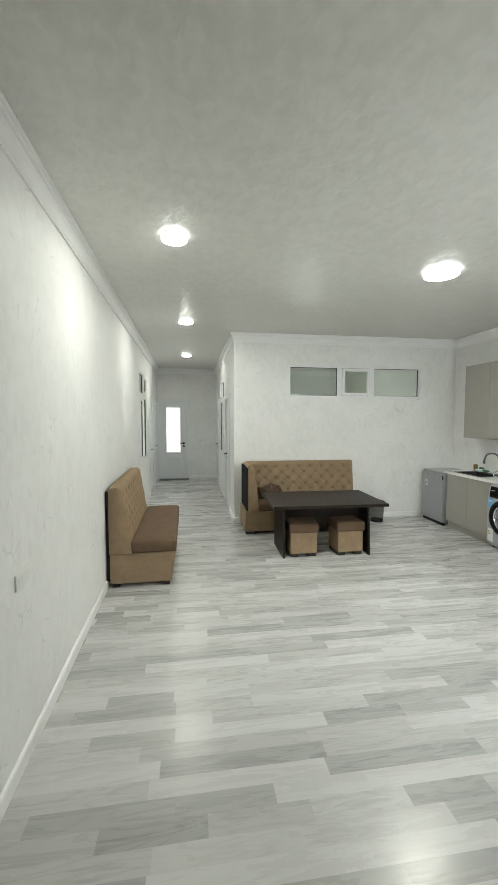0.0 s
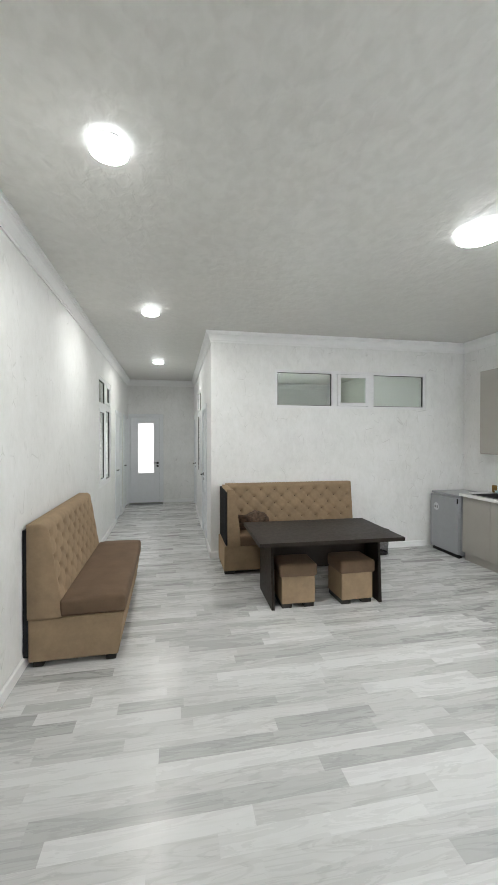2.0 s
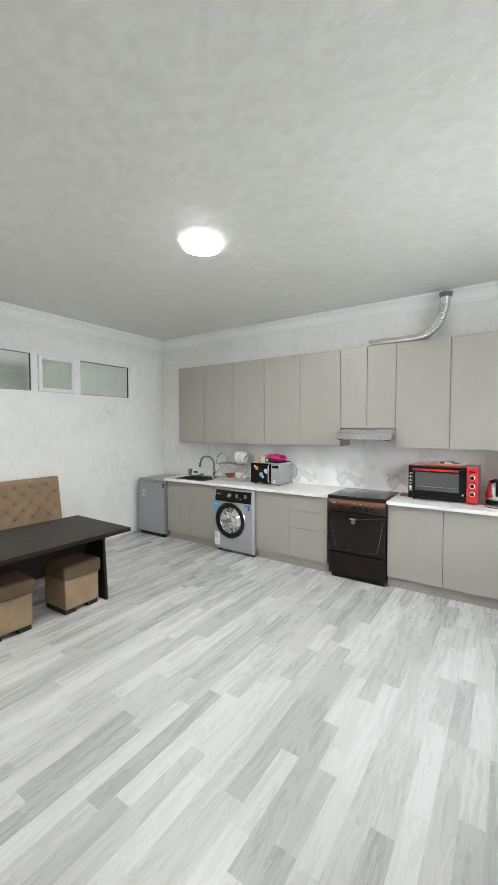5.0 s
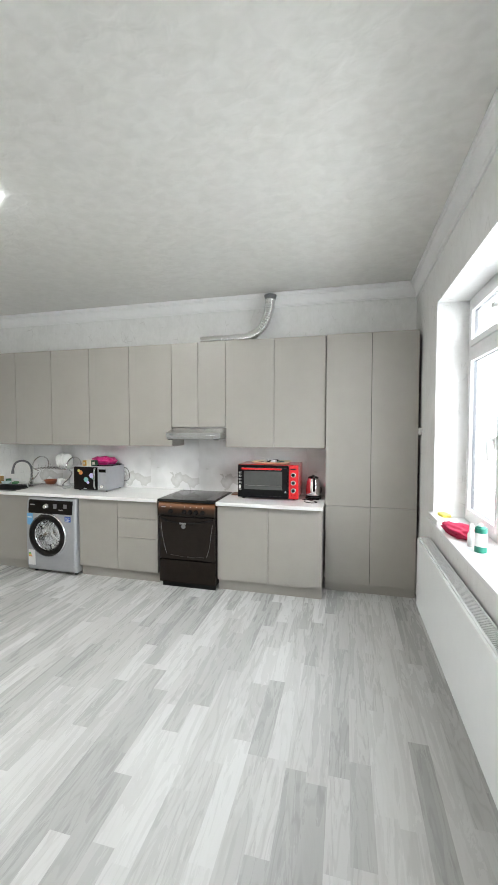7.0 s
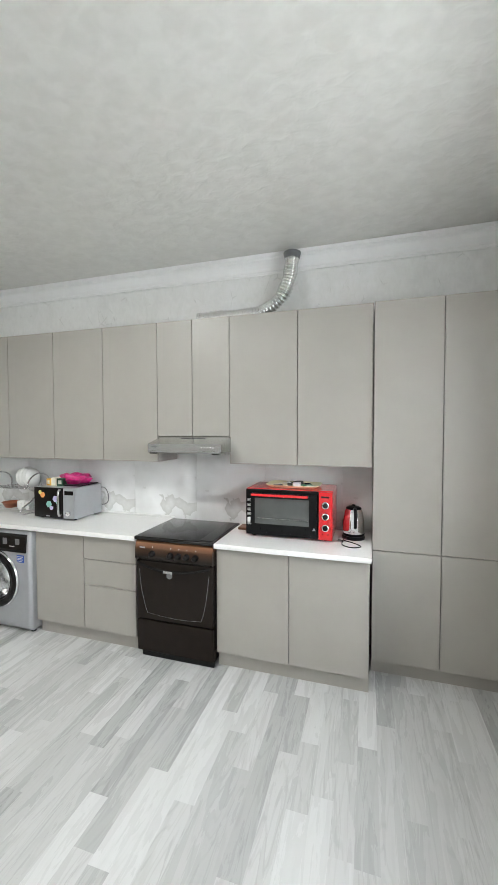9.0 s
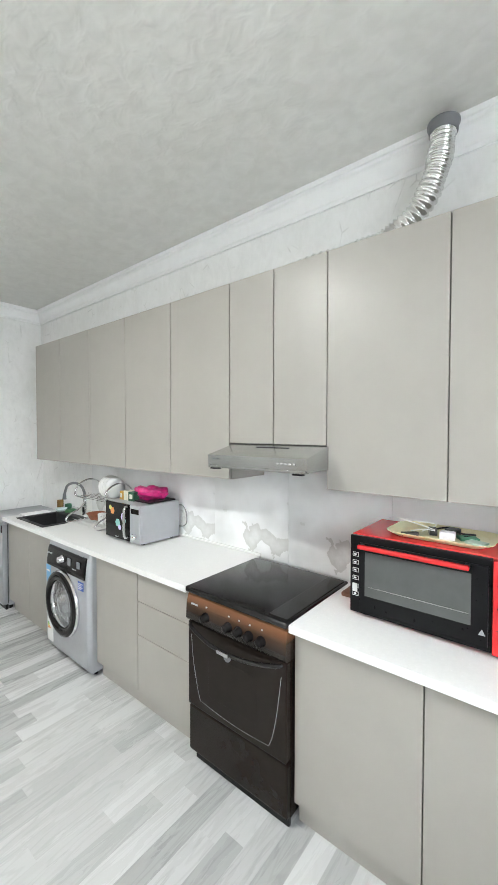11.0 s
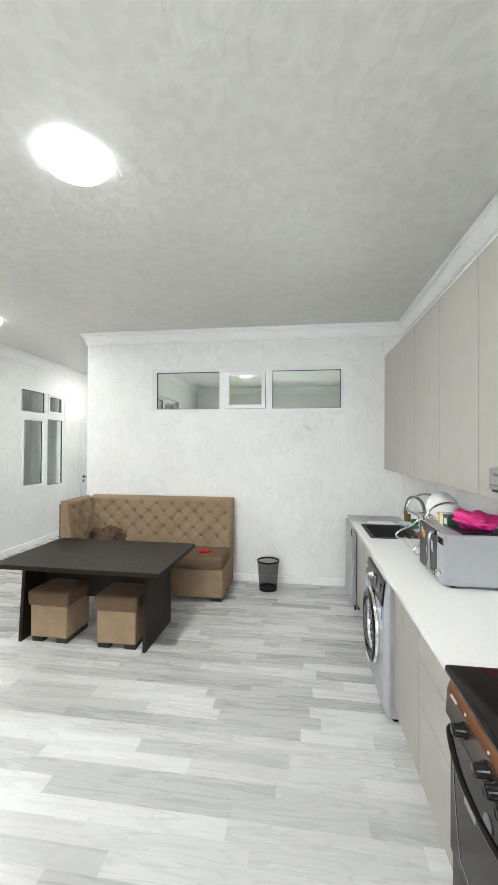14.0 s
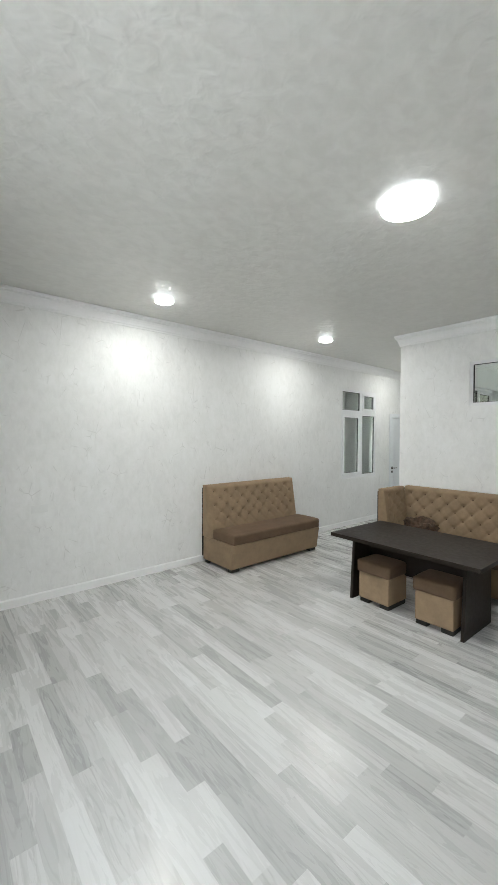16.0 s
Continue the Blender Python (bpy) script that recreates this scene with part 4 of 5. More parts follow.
part("gasket", box(0.01, 0.56, 0.045, 0.05, 0.04, 0.79), M_GASKET, fridge)
part("plinth", box(0.02, 0.55, 0.03, 0.05, FZ, 0.033), M_BLACKP, fridge)
part("handle", box(0.545, 0.565, -0.006, 0.001, 0.72, 0.79, 0.002), M_BLACKP, fridge)
part("sticker", lathe([(0, -0.0006), (0.055, -0.0006), (0.055, 0.0), (0, 0.0)], 24, "y", (0.13, -0.0002, 0.62)), plain("silver_sticker", (0.55, 0.56, 0.57), 0.3), fridge, "round pale sticker")
for a, b in ((0.095, 0.12), (0.14, 0.16)):
    part("sticker", box(a, b, -0.0022, -0.001, 0.60, 0.635), M_GREY, fridge)
for u in (0.05, 0.52):
    part("foot", lathe([(0, FZ), (0.018, FZ), (0.018, 0.02), (0, 0.02)], 12, centre=(u, 0.08, 0)), M_BLACKP, fridge)

# washing machine
wm = thing("washing_machine", K(3.985, 4.662), "silver front-loading washing machine with a black control panel", "washing machine")
W = 0.626
bm = box(0, W, 0.03, 0.58, 0.012, 0.826, 0.01)
bmesh.ops.delete(bm, geom=[f for f in bm.faces if f.calc_center_median().y < 0.031 and f.calc_area() > 0.1], context="FACES")
part("body", bm, M_SILVER, wm)
_pf = [(0.03, 0.012), (0.006, 0.03), (0.0, 0.3), (0.0, 0.56), (0.004, 0.66), (0.02, 0.80), (0.045, 0.826), (0.06, 0.826), (0.06, 0.012)]
dc = (0.285, 0.0, 0.42)


def front_depth(z):
    """How far back the bowed front lies at a height."""
    for (d0, h0), (d1, h1) in zip(_pf, _pf[1:7]):
        if h0 <= z <= h1:
            return d0 + (d1 - d0) * (z - h0) / (h1 - h0)
    return 0.03


def pierced_front():
    """The bowed front plate with the round door opening in it."""
    bm = bmesh.new()
    angles = [2 * math.pi * i / 64 for i in range(64)]
    angles += [math.atan2(z - dc[2], u - dc[0]) % (2 * math.pi) for u in (0, W) for z in (0.012, 0.826)]
    rows = []
    for a in sorted(angles):
        c, s_ = math.cos(a), math.sin(a)
        far = min([(W - dc[0]) / c if c > 1e-6 else 9, -dc[0] / c if c < -1e-6 else 9, (0.826 - dc[2]) / s_ if s_ > 1e-6 else 9, (0.012 - dc[2]) / s_ if s_ < -1e-6 else 9])
        line = []
        for k in range(9):
            r = 0.168 + (far - 0.168) * k / 8
            z = dc[2] + r * s_
            line.append(bm.verts.new((dc[0] + r * c, front_depth(z), z)))
        rows.append(line)
    for p, q in zip(rows, rows[1:] + rows[:1]):
        for k in range(8):
            bm.faces.new((p[k], q[k], q[k + 1], p[k + 1]))
        back = [bm.verts.new((v.co.x, 0.045, v.co.z)) for v in (p[8], q[8])]
        bm.faces.new((p[8], q[8], back[1], back[0]))
    bmesh.ops.recalc_face_normals(bm, faces=bm.faces[:])
    return bm


part("front", pierced_front(), M_SILVER, wm, smooth=True)
_pc = [(-0.004, 0.655), (-0.008, 0.68), (0.006, 0.785), (0.014, 0.80), (0.03, 0.80), (0.03, 0.655)]
panel = part("control_panel", prism(_pc, 0.035, W - 0.035, "x"), M_BLACKG, wm, "glossy black control panel")
part("knob", lathe([(0, -0.034), (0.018, -0.034), (0.022, -0.029), (0.024, -0.012), (0.031, -0.006), (0.031, 0.0)], 28, "y", (0.265, 0.002, 0.735)), M_STEEL, panel, "chrome programme knob", True)
part("display", box(0.36, 0.40, -0.006, 0.0, 0.715, 0.765, 0.001), M_GREY, panel)
part("display", box(0.49, 0.53, -0.006, 0.0, 0.72, 0.765, 0.001), M_GREY, panel)
part("logo", box(0.06, 0.12, -0.0075, -0.0045, 0.745, 0.755), M_SILVER, panel)
for i in range(5):
    part("indicator", box(0.425 + i * 0.012, 0.432 + i * 0.012, -0.0055, -0.001, 0.70, 0.706), M_WHITE, panel)
wdoor = part("door", lathe([(0.232, 0.004), (0.236, -0.012), (0.230, -0.028), (0.21, -0.037), (0.178, -0.036), (0.166, -0.02), (0.166, 0.0)], 56, "y", dc), M_BLACKG, wm, "round door with a glossy black ring", True)
part("chrome_ring", lathe([(0.232, -0.026), (0.2395, -0.018), (0.2405, -0.006), (0.236, 0.002)], 56, "y", dc), M_CHROME, wdoor, smooth=True)
part("glass_bowl", lathe([(0.17, -0.022), (0.15, -0.034), (0.11, -0.046), (0.06, -0.053), (0, -0.055)], 48, "y", dc), glass("door_glass", (0.97, 0.98, 0.98), 0.03), wdoor, "bulging glass", True).visible_shadow = False
part("drum", lathe([(0.17, -0.005), (0.165, 0.06), (0.155, 0.20), (0.10, 0.21), (0, 0.205)], 40, "y", dc), M_DRUM, wm, "steel drum inside", True)
for i in range(3):
    q = 0.5 + i * 2 * math.pi / 3
    part("lifter", tube([(dc[0] + 0.145 * math.cos(q), 0.05, dc[2] + 0.145 * math.sin(q)), (dc[0] + 0.14 * math.cos(q), 0.19, dc[2] + 0.14 * math.sin(q))], lambda s: 0.026 - 0.006 * s, 8), M_DRUM, wm, smooth=True)
part("seal", lathe([(0.17, -0.018), (0.16, -0.01), (0.158, 0.01), (0.166, 0.03)], 40, "y", dc), M_CHROME, wm, smooth=True)
M_BLUE = plain("blue_label", (0.02, 0.09, 0.42), 0.35)
M_CYAN = plain("light_blue_label", (0.18, 0.45, 0.72), 0.35)
part("label", box(0.50, 0.575, -0.0015, 0.0, 0.575, 0.635), M_BLUE, wm, "blue printed label")
for i in range(4):
    part("label_line", box(0.507, 0.55 + 0.015 * (i % 2), -0.0025, -0.0014, 0.583 + i * 0.012, 0.588 + i * 0.012), M_WHITE, wm)
part("label", box(0.012, 0.085, -0.0015, 0.0, 0.52, 0.65), M_CYAN, wm, "light blue printed label")
part("label_line", box(0.018, 0.07, -0.0025, -0.0014, 0.60, 0.612), M_WHITE, wm)
part("energy_label", box(0.02, 0.105, -0.0015, 0.008, 0.07, 0.24), M_WHITE, wm, "white energy label")
for i, c in enumerate(((0.05, 0.4, 0.1), (0.35, 0.55, 0.05), (0.8, 0.6, 0.03), (0.75, 0.25, 0.03))):
    part("energy_bar", box(0.028, 0.05 + i * 0.007, -0.0026, -0.0014, 0.20 - i * 0.012, 0.208 - i * 0.012), plain("bar_%d" % i, c, 0.5), wm)
for u in (0.05, W - 0.05):
    part("foot", lathe([(0, FZ), (0.02, FZ), (0.02, 0.014), (0, 0.014)], 12, centre=(u, 0.08, 0)), M_BLACKP, wm)

# cooker
def fade(name):
    """Copper-brown enamel that fades to black down the control panel, as it is printed."""
    m, n, l, b = mat(name)
    sep = n.new("ShaderNodeSeparateXYZ")
    l.new(n.new("ShaderNodeNewGeometry").outputs["Position"], sep.inputs[0])
    mr = n.new("ShaderNodeMapRange")
    mr.inputs["From Min"].default_value, mr.inputs["From Max"].default_value = 0.735, 0.845
    l.new(sep.outputs[2], mr.inputs["Value"])
    l.new(ramp(n, l, mr.outputs[0], [(0.0, (0.020, 0.016, 0.014)), (0.45, (0.06, 0.032, 0.02)), (1.0, (0.27, 0.115, 0.052))]), b.inputs["Base Color"])
    b.inputs["Roughness"].default_value = 0.25
    b.inputs["Metallic"].default_value = 0.25
    return m


stove = thing("cooker", K(3.988, 3.056), "brown and black gas cooker with its glass lid down", "cooker")
SW = 0.61
part("body", box(0.004, SW - 0.004, 0.05, 0.625, 0.02, 0.85, 0.004), M_STOVE, stove)
_cp = [(0.012, 0.708), (0.0, 0.722), (0.004, 0.80), (0.016, 0.838), (0.034, 0.85), (0.08, 0.85), (0.08, 0.708)]
cpanel = part("control_panel", prism(_cp, 0.002, SW - 0.002), fade("copper_brown_enamel"), stove, "copper-brown control panel fading to black")
for u in (0.144, 0.290, 0.353, 0.415, 0.483):
    k = part("knob", lathe([(0, -0.036), (0.015, -0.036), (0.018, -0.031), (0.019, -0.012), (0.023, -0.008), (0.023, 0.004)], 24, "y", (u, 0.004, 0.762)), M_BLACKG, cpanel, "black cooker knob", True)
    part("mark", box(u - 0.004, u + 0.004, 0.004, 0.009, 0.806, 0.812, 0.001), M_SILVER, cpanel)
part("logo", box(0.04, 0.085, 0.0005, 0.006, 0.799, 0.806, 0.001), M_SILVER, cpanel)
part("lid", box(-0.004, SW + 0.006, -0.004, 0.585, 0.853, 0.882, 0.012, seg=3), M_BLACKG, stove, "black glass lid, closed", True)
part("lid_strip", box(0.508, 0.602, 0.02, 0.56, 0.8795, 0.886, 0.002), M_BLACKG, stove)
odoor = part("oven_door", box(0.006, SW - 0.006, 0.012, 0.05, 0.275, 0.702, 0.006), M_OVENGL, stove, "dark glass oven door")
_ln = [(0.03, 0.64), (0.045, 0.5), (0.085, 0.34), (0.12, 0.32), (0.30, 0.305), (0.47, 0.312), (0.505, 0.33), (0.535, 0.45), (0.56, 0.64)]
part("outline", tube([(u * 1.037, 0.011, z) for u, z in _ln], 0.0016, 6, smooth_steps=6), M_STEEL, odoor, "thin silver outline")
part("oven_handle", tube([(0.025, 0.012, 0.692), (0.05, -0.006, 0.686), (0.17, -0.024, 0.662), (0.295, -0.029, 0.654), (0.43, -0.024, 0.662), (0.56, -0.006, 0.686), (0.585, 0.012, 0.692)], 0.0095, 10, smooth_steps=6), M_BLACKG, odoor, "curved black handle", True)
part("handle_badge", box(0.255, 0.325, -0.042, -0.035, 0.645, 0.663, 0.002), M_STEEL, odoor)
part("oven_window", box(0.15, 0.45, 0.0112, 0.013, 0.37, 0.58, 0.0005), M_OVENGL, odoor)
part("badge", lathe([(0, 0.008), (0.022, 0.008), (0.022, 0.012), (0, 0.012)], 24, "y", (0.275, 0.0, 0.61)), M_GREY, odoor)
part("drawer", box(0.004, SW - 0.004, 0.02, 0.05, 0.03, 0.262, 0.008), M_STOVE, stove, "brown-black bottom drawer")
part("plinth", box(0.03, SW - 0.01, 0.045, 0.06, FZ, 0.03), M_BLACKP, stove)

# hood and duct
hood = thing("cooker_hood", K(4.106, 3.012), "slim brushed steel cooker hood under the cabinet", "cooker hood")
part("body", prism([(0.0, 1.497), (0.0, 1.548), (0.195, 1.597), (0.53, 1.597), (0.53, 1.487), (0.012, 1.487)], 0.0, 0.588), M_STEEL, hood)
part("filter", box(0.03, 0.558, 0.03, 0.44, 1.480, 1.486, 0.001), M_GREY, hood)
part("visor", box(0.004, 0.584, -0.004, 0.03, 1.483, 1.4965, 0.002), M_STEEL, hood)
part("logo", box(0.03, 0.08, -0.0012, 0.0, 1.525, 1.533), M_GREY, hood)
for i in range(5):
    part("button", lathe([(0, -0.006), (0.006, -0.006), (0.0065, 0.0)], 12, "y", (0.44 + i * 0.022, 0.0, 1.522)), M_CHROME, hood, smooth=True)
for i in range(12):
    part("vent_slot", box(0.2 + i * 0.017, 0.214 + i * 0.017, 0.148, 0.156, 1.5845, 1.5885), M_BLACKP, hood)
for u in (0.04, 0.54):
    part("clip", box(u - 0.025, u + 0.025, 0.0, 0.03, 1.474, 1.482, 0.002), M_BLACKP, hood)

duct = thing("flexible_duct", pose(0, 0, 0), "crinkled aluminium duct from the cabinets to the ceiling", "duct")
_dp = [(4.535, 2.005, 2.99), (4.53, 2.01, 2.91), (4.525, 2.03, 2.80), (4.52, 2.09, 2.67), (4.525, 2.21, 2.585), (4.53, 2.36, 2.562), (4.53, 2.55, 2.562), (4.53, 2.78, 2.56)]
part("hose", tube(_dp, lambda s: 0.049 + 0.005 * math.sin(s * 260) + 0.003 * math.sin(s * 37), 20, smooth_steps=26), M_FOIL, duct, smooth=True)
part("collar", lathe([(0.05, 2.955), (0.058, 2.955), (0.06, 2.985), (0.066, 2.99), (0.066, 3.0), (0.0, 3.012)], 32, centre=(4.535, 2.005, 0)), M_GREY, duct, "grey ceiling collar", True)

# microwave and what lies on it
M_STK = [plain("sticker_%d" % i, c, 0.25) for i, c in enumerate(((0.75, 0.30, 0.10), (0.42, 0.30, 0.70), (0.25, 0.50, 0.48), (0.70, 0.66, 0.20), (0.55, 0.50, 0.75)))]
mw = thing("microwave", K(4.252, 4.247), "silver microwave with a black door and hexagon stickers", "microwave")
MB, MT, MWW = CT + 0.014, 1.153, 0.432
part("body", box(0, MWW, 0.012, 0.345, MB, MT, 0.005), M_SILVER, mw)
mdoor = part("door", box(0.002, 0.312, -0.006, 0.012, MB + 0.003, MT - 0.003, 0.004), M_BLACKG, mw, "glossy black door")
part("handle", tube([(0.292, -0.006, MT - 0.02), (0.292, -0.036, MT - 0.035), (0.292, -0.036, MB + 0.05), (0.292, -0.006, MB + 0.035)], 0.010, 10, smooth_steps=3), M_STEEL, mdoor, "steel bar handle", True)
part("logo", box(0.13, 0.17, -0.0075, -0.0055, MB + 0.012, MB + 0.02), M_SILVER, mdoor)
for u, z, r, k in ((0.095, 1.085, 0.027, 0), (0.07, 1.107, 0.019, 3), (0.165, 1.005, 0.031, 2), (0.19, 0.975, 0.02, 4), (0.235, 1.055, 0.03, 4), (0.252, 1.03, 0.018, 2)):
    part("sticker", lathe([(0, -0.0008), (r, -0.0008), (r, 0.0)], 6, "y", (u, -0.0062 - 0.0004 * k, z)), M_STK[k], mdoor, "coloured hexagon sticker")
mpan = part("control_panel", box(0.315, MWW - 0.002, -0.006, 0.012, MB + 0.003, MT - 0.003, 0.003), M_SILVER, mw)
part("display", box(0.33, 0.42, -0.008, -0.005, MT - 0.06, MT - 0.025, 0.001), M_BLACKG, mpan)
part("plate", box(0.328, MWW - 0.012, -0.0075, -0.005, MB + 0.085, MT - 0.07, 0.001), M_SILVER, mpan)
part("knob", lathe([(0, -0.03), (0.018, -0.03), (0.021, -0.026), (0.022, -0.006)], 24, "y", (0.375, 0, MB + 0.05)), M_CHROME, mpan, "silver knob", True)
for u in (0.04, MWW - 0.04):
    for v in (0.05, 0.30):
        part("foot", lathe([(0, CT), (0.014, CT), (0.014, MB + 0.001), (0, MB + 0.001)], 12, centre=(u, v, 0)), M_BLACKP, mw)
part("power_cable", tube([(MWW - 0.03, 0.345, 1.11), (MWW + 0.015, 0.365, 1.11), (MWW + 0.05, 0.37, 1.06), (MWW + 0.055, 0.37, 0.99), (MWW + 0.02, 0.37, 0.955), (MWW - 0.03, 0.36, 0.95)], 0.0042, 8, smooth_steps=5), M_GREY, mw, "grey power cable", True)

M_PINK = plain("pink_plastic_bag", (0.60, 0.025, 0.20), 0.32, vary=0.25, scale=18, bump=0.8, bump_scale=40)
tagged(part("baking_tray", box(4.34, 4.575, 3.83, 4.07, MT + 0.001, MT + 0.012, 0.004), M_BLACKP), "thin black tray on the microwave", "tray")
crumple("plastic_bag", 4.47, 4.0, MT + 0.012, 0.22, 0.27, 0.085, M_PINK, "crumpled bright pink plastic bag on the microwave", "bag", 5.2, 10)
for i, (y, w, h, c, lab) in enumerate(((4.165, 0.05, 0.062, (0.62, 0.36, 0.06), "small yellow carton"), (4.11, 0.055, 0.07, (0.74, 0.70, 0.58), "small cream tea carton"), (4.045, 0.062, 0.066, (0.02, 0.075, 0.04), "small dark green tea carton"))):
    c_ = thing("carton", pose(4.36, y, MT + 0.0005, 0, 0, 6 * (i - 1)), lab + " standing on the microwave", "box", "cartons")
    part("box", box(-0.03, 0.03, -w / 2, w / 2, 0, h, 0.002), plain("carton_%d" % i, c, 0.55), c_)
    part("label", box(-0.0315, -0.0298, -w / 4, w / 4, h * 0.25, h * 0.75), plain("carton_label_%d" % i, (0.7, 0.68, 0.6), 0.5), c_, "pale printed label")

# red oven and the tray on it
RB, RT, RW_ = CT + 0.018, 1.226, 0.622
rov = thing("mini_oven", K(4.25, 2.287), "red and black electric table oven with three knobs", "oven")
part("body", box(0.0, RW_, 0.02, 0.37, RB, RT, 0.006), M_RED, rov)
part("front", box(0.0, 0.525, 0.0, 0.021, RB, RT - 0.004, 0.004), M_BLACKP, rov, "black front")
rdoor = part("door", box(0.045, 0.515, -0.012, 0.0, RB + 0.02, RT - 0.03, 0.004), M_BLACKP, rov, "black oven door")
part("window", box(0.07, 0.462, -0.0135, -0.0115, RB + 0.085, RT - 0.065, 0.001), plain("smoked_glass", (0.085, 0.09, 0.088), 0.12), rdoor, "smoked glass window")
part("rack_line", box(0.085, 0.455, -0.0148, -0.0135, RB + 0.125, RB + 0.128), M_STEEL, rdoor)
part("handle", box(0.05, 0.46, -0.05, -0.03, RT - 0.048, RT - 0.03, 0.006), M_RED, rdoor, "red bar handle")
for u in (0.06, 0.45):
    part("handle_post", box(u - 0.008, u + 0.008, -0.032, -0.011, RT - 0.046, RT - 0.032), M_BLACKP, rdoor)
for i in range(6):
    z = RT - 0.085 - i * 0.034
    part("pictogram", ring(0.012, 0.038, z - 0.009, z + 0.009, 0.0018, -0.0012, 0.0005, bev=0), M_WHITE, rov)
    part("pictogram", box(0.018, 0.028, -0.0012, 0.0005, z - 0.004, z + 0.003), M_WHITE, rov)
part("tag", box(0.012, 0.034, -0.006, 0.0, RT - 0.245, RT - 0.21, 0.003), M_WHITE, rov, "white tag")
part("warning_mark", prism([(0.486, RB + 0.06), (0.508, RB + 0.06), (0.497, RB + 0.082)], -0.0135, -0.011, "y"), M_SILVER, rov)
rcol = part("control_column", box(0.527, RW_ - 0.001, -0.008, 0.021, RB - 0.002, RT - 0.006, 0.004), M_RED, rov, "red control column")
part("logo", box(0.545, 0.60, -0.0095, -0.0075, RT - 0.045, RT - 0.032), M_BLACKP, rcol)
for i in range(3):
    z = RT - 0.095 - i * 0.078
    kn = part("knob", lathe([(0, -0.034), (0.014, -0.034), (0.0165, -0.03), (0.018, -0.008)], 24, "y", (0.574, 0, z)), M_BLACKP, rcol, "black knob with a chrome ring", True)
    part("knob_ring", lathe([(0.0165, -0.016), (0.024, -0.016), (0.025, -0.008)], 28, "y", (0.574, 0, z)), M_CHROME, kn, smooth=True)
    for a in range(-3, 4):
        q = a * 0.75
        part("scale_mark", box(0.574 + 0.032 * math.sin(q) - 0.0015, 0.574 + 0.032 * math.sin(q) + 0.0015, -0.009, -0.0078, z + 0.032 * math.cos(q) - 0.0015, z + 0.032 * math.cos(q) + 0.0015), M_BLACKP, rcol)
for u in (0.556, 0.592):
    part("pilot_lamp", lathe([(0, -0.012), (0.005, -0.0115), (0.006, -0.008)], 12, "y", (u, 0, RB + 0.04)), plain("dark_red_lens", (0.25, 0.01, 0.01), 0.2), rcol)
for u in (0.05, RW_ - 0.05):
    for v in (0.05, 0.33):
        part("foot", lathe([(0, CT), (0.015, CT), (0.017, RB + 0.002), (0, RB + 0.002)], 12, centre=(u, v, 0)), M_BLACKP, rov)

M_TRAY = plain("pale_yellow_plastic", (0.76, 0.71, 0.46), 0.35)
tray = thing("serving_tray", pose(4.43, 1.965, RT + 0.002, 0, 0, 88), "pale yellow plastic tray on the red oven", "tray")
def rounded(w, d, r, n=6):
    return [(sx * (w / 2 - r) + r * math.cos(a0 + i * math.pi / 2 / n), sy * (d / 2 - r) + r * math.sin(a0 + i * math.pi / 2 / n)) for sx, sy, a0 in ((1, 1, 0), (-1, 1, math.pi / 2), (-1, -1, math.pi), (1, -1, 1.5 * math.pi)) for i in range(n + 1)]
bm = bmesh.new()
loops = [[bm.verts.new((x, y, z)) for x, y in rounded(w, d, r)] for w, d, r, z in ((0.33, 0.2, 0.04, 0.0), (0.40, 0.26, 0.06, 0.018), (0.40, 0.26, 0.06, 0.021), (0.325, 0.195, 0.04, 0.004))]
for a, b in zip(loops, loops[1:]):
    for i in range(len(a)):
        j = (i + 1) % len(a)
        bm.faces.new((a[i], a[j], b[j], b[i]))
bm.faces.new(loops[0][::-1])
bm.faces.new(loops[-1])
part("dish", bm, M_TRAY, tray)
TZ = RT + 0.006
def cable(name, pts, r, material, label, steps=6):
    return tagged(part(name, tube(pts, r, 7, smooth_steps=steps), material, None, smooth=True), label, "cable")
cable("white_cable", [(4.40, 2.08, TZ + 0.01), (4.38, 2.02, TZ + 0.03), (4.42, 1.98, TZ + 0.02), (4.36, 2.03, TZ + 0.05), (4.33, 2.12, TZ + 0.075)], 0.002, M_WHITE, "thin white cable sticking out of the tray")
cable("white_cable", [(4.42, 2.04, TZ + 0.01), (4.45, 1.99, TZ + 0.04), (4.40, 2.05, TZ + 0.055), (4.40, 2.10, TZ + 0.06)], 0.002, M_WHITE, "thin white cable coiled in the tray")
cable("black_cable", [(4.47, 2.02, TZ + 0.008), (4.5, 1.95, TZ + 0.025), (4.44, 1.90, TZ + 0.02), (4.48, 1.85, TZ + 0.012), (4.42, 1.88, TZ + 0.012)], 0.004, M_BLACKP, "tangled black cable in the tray")
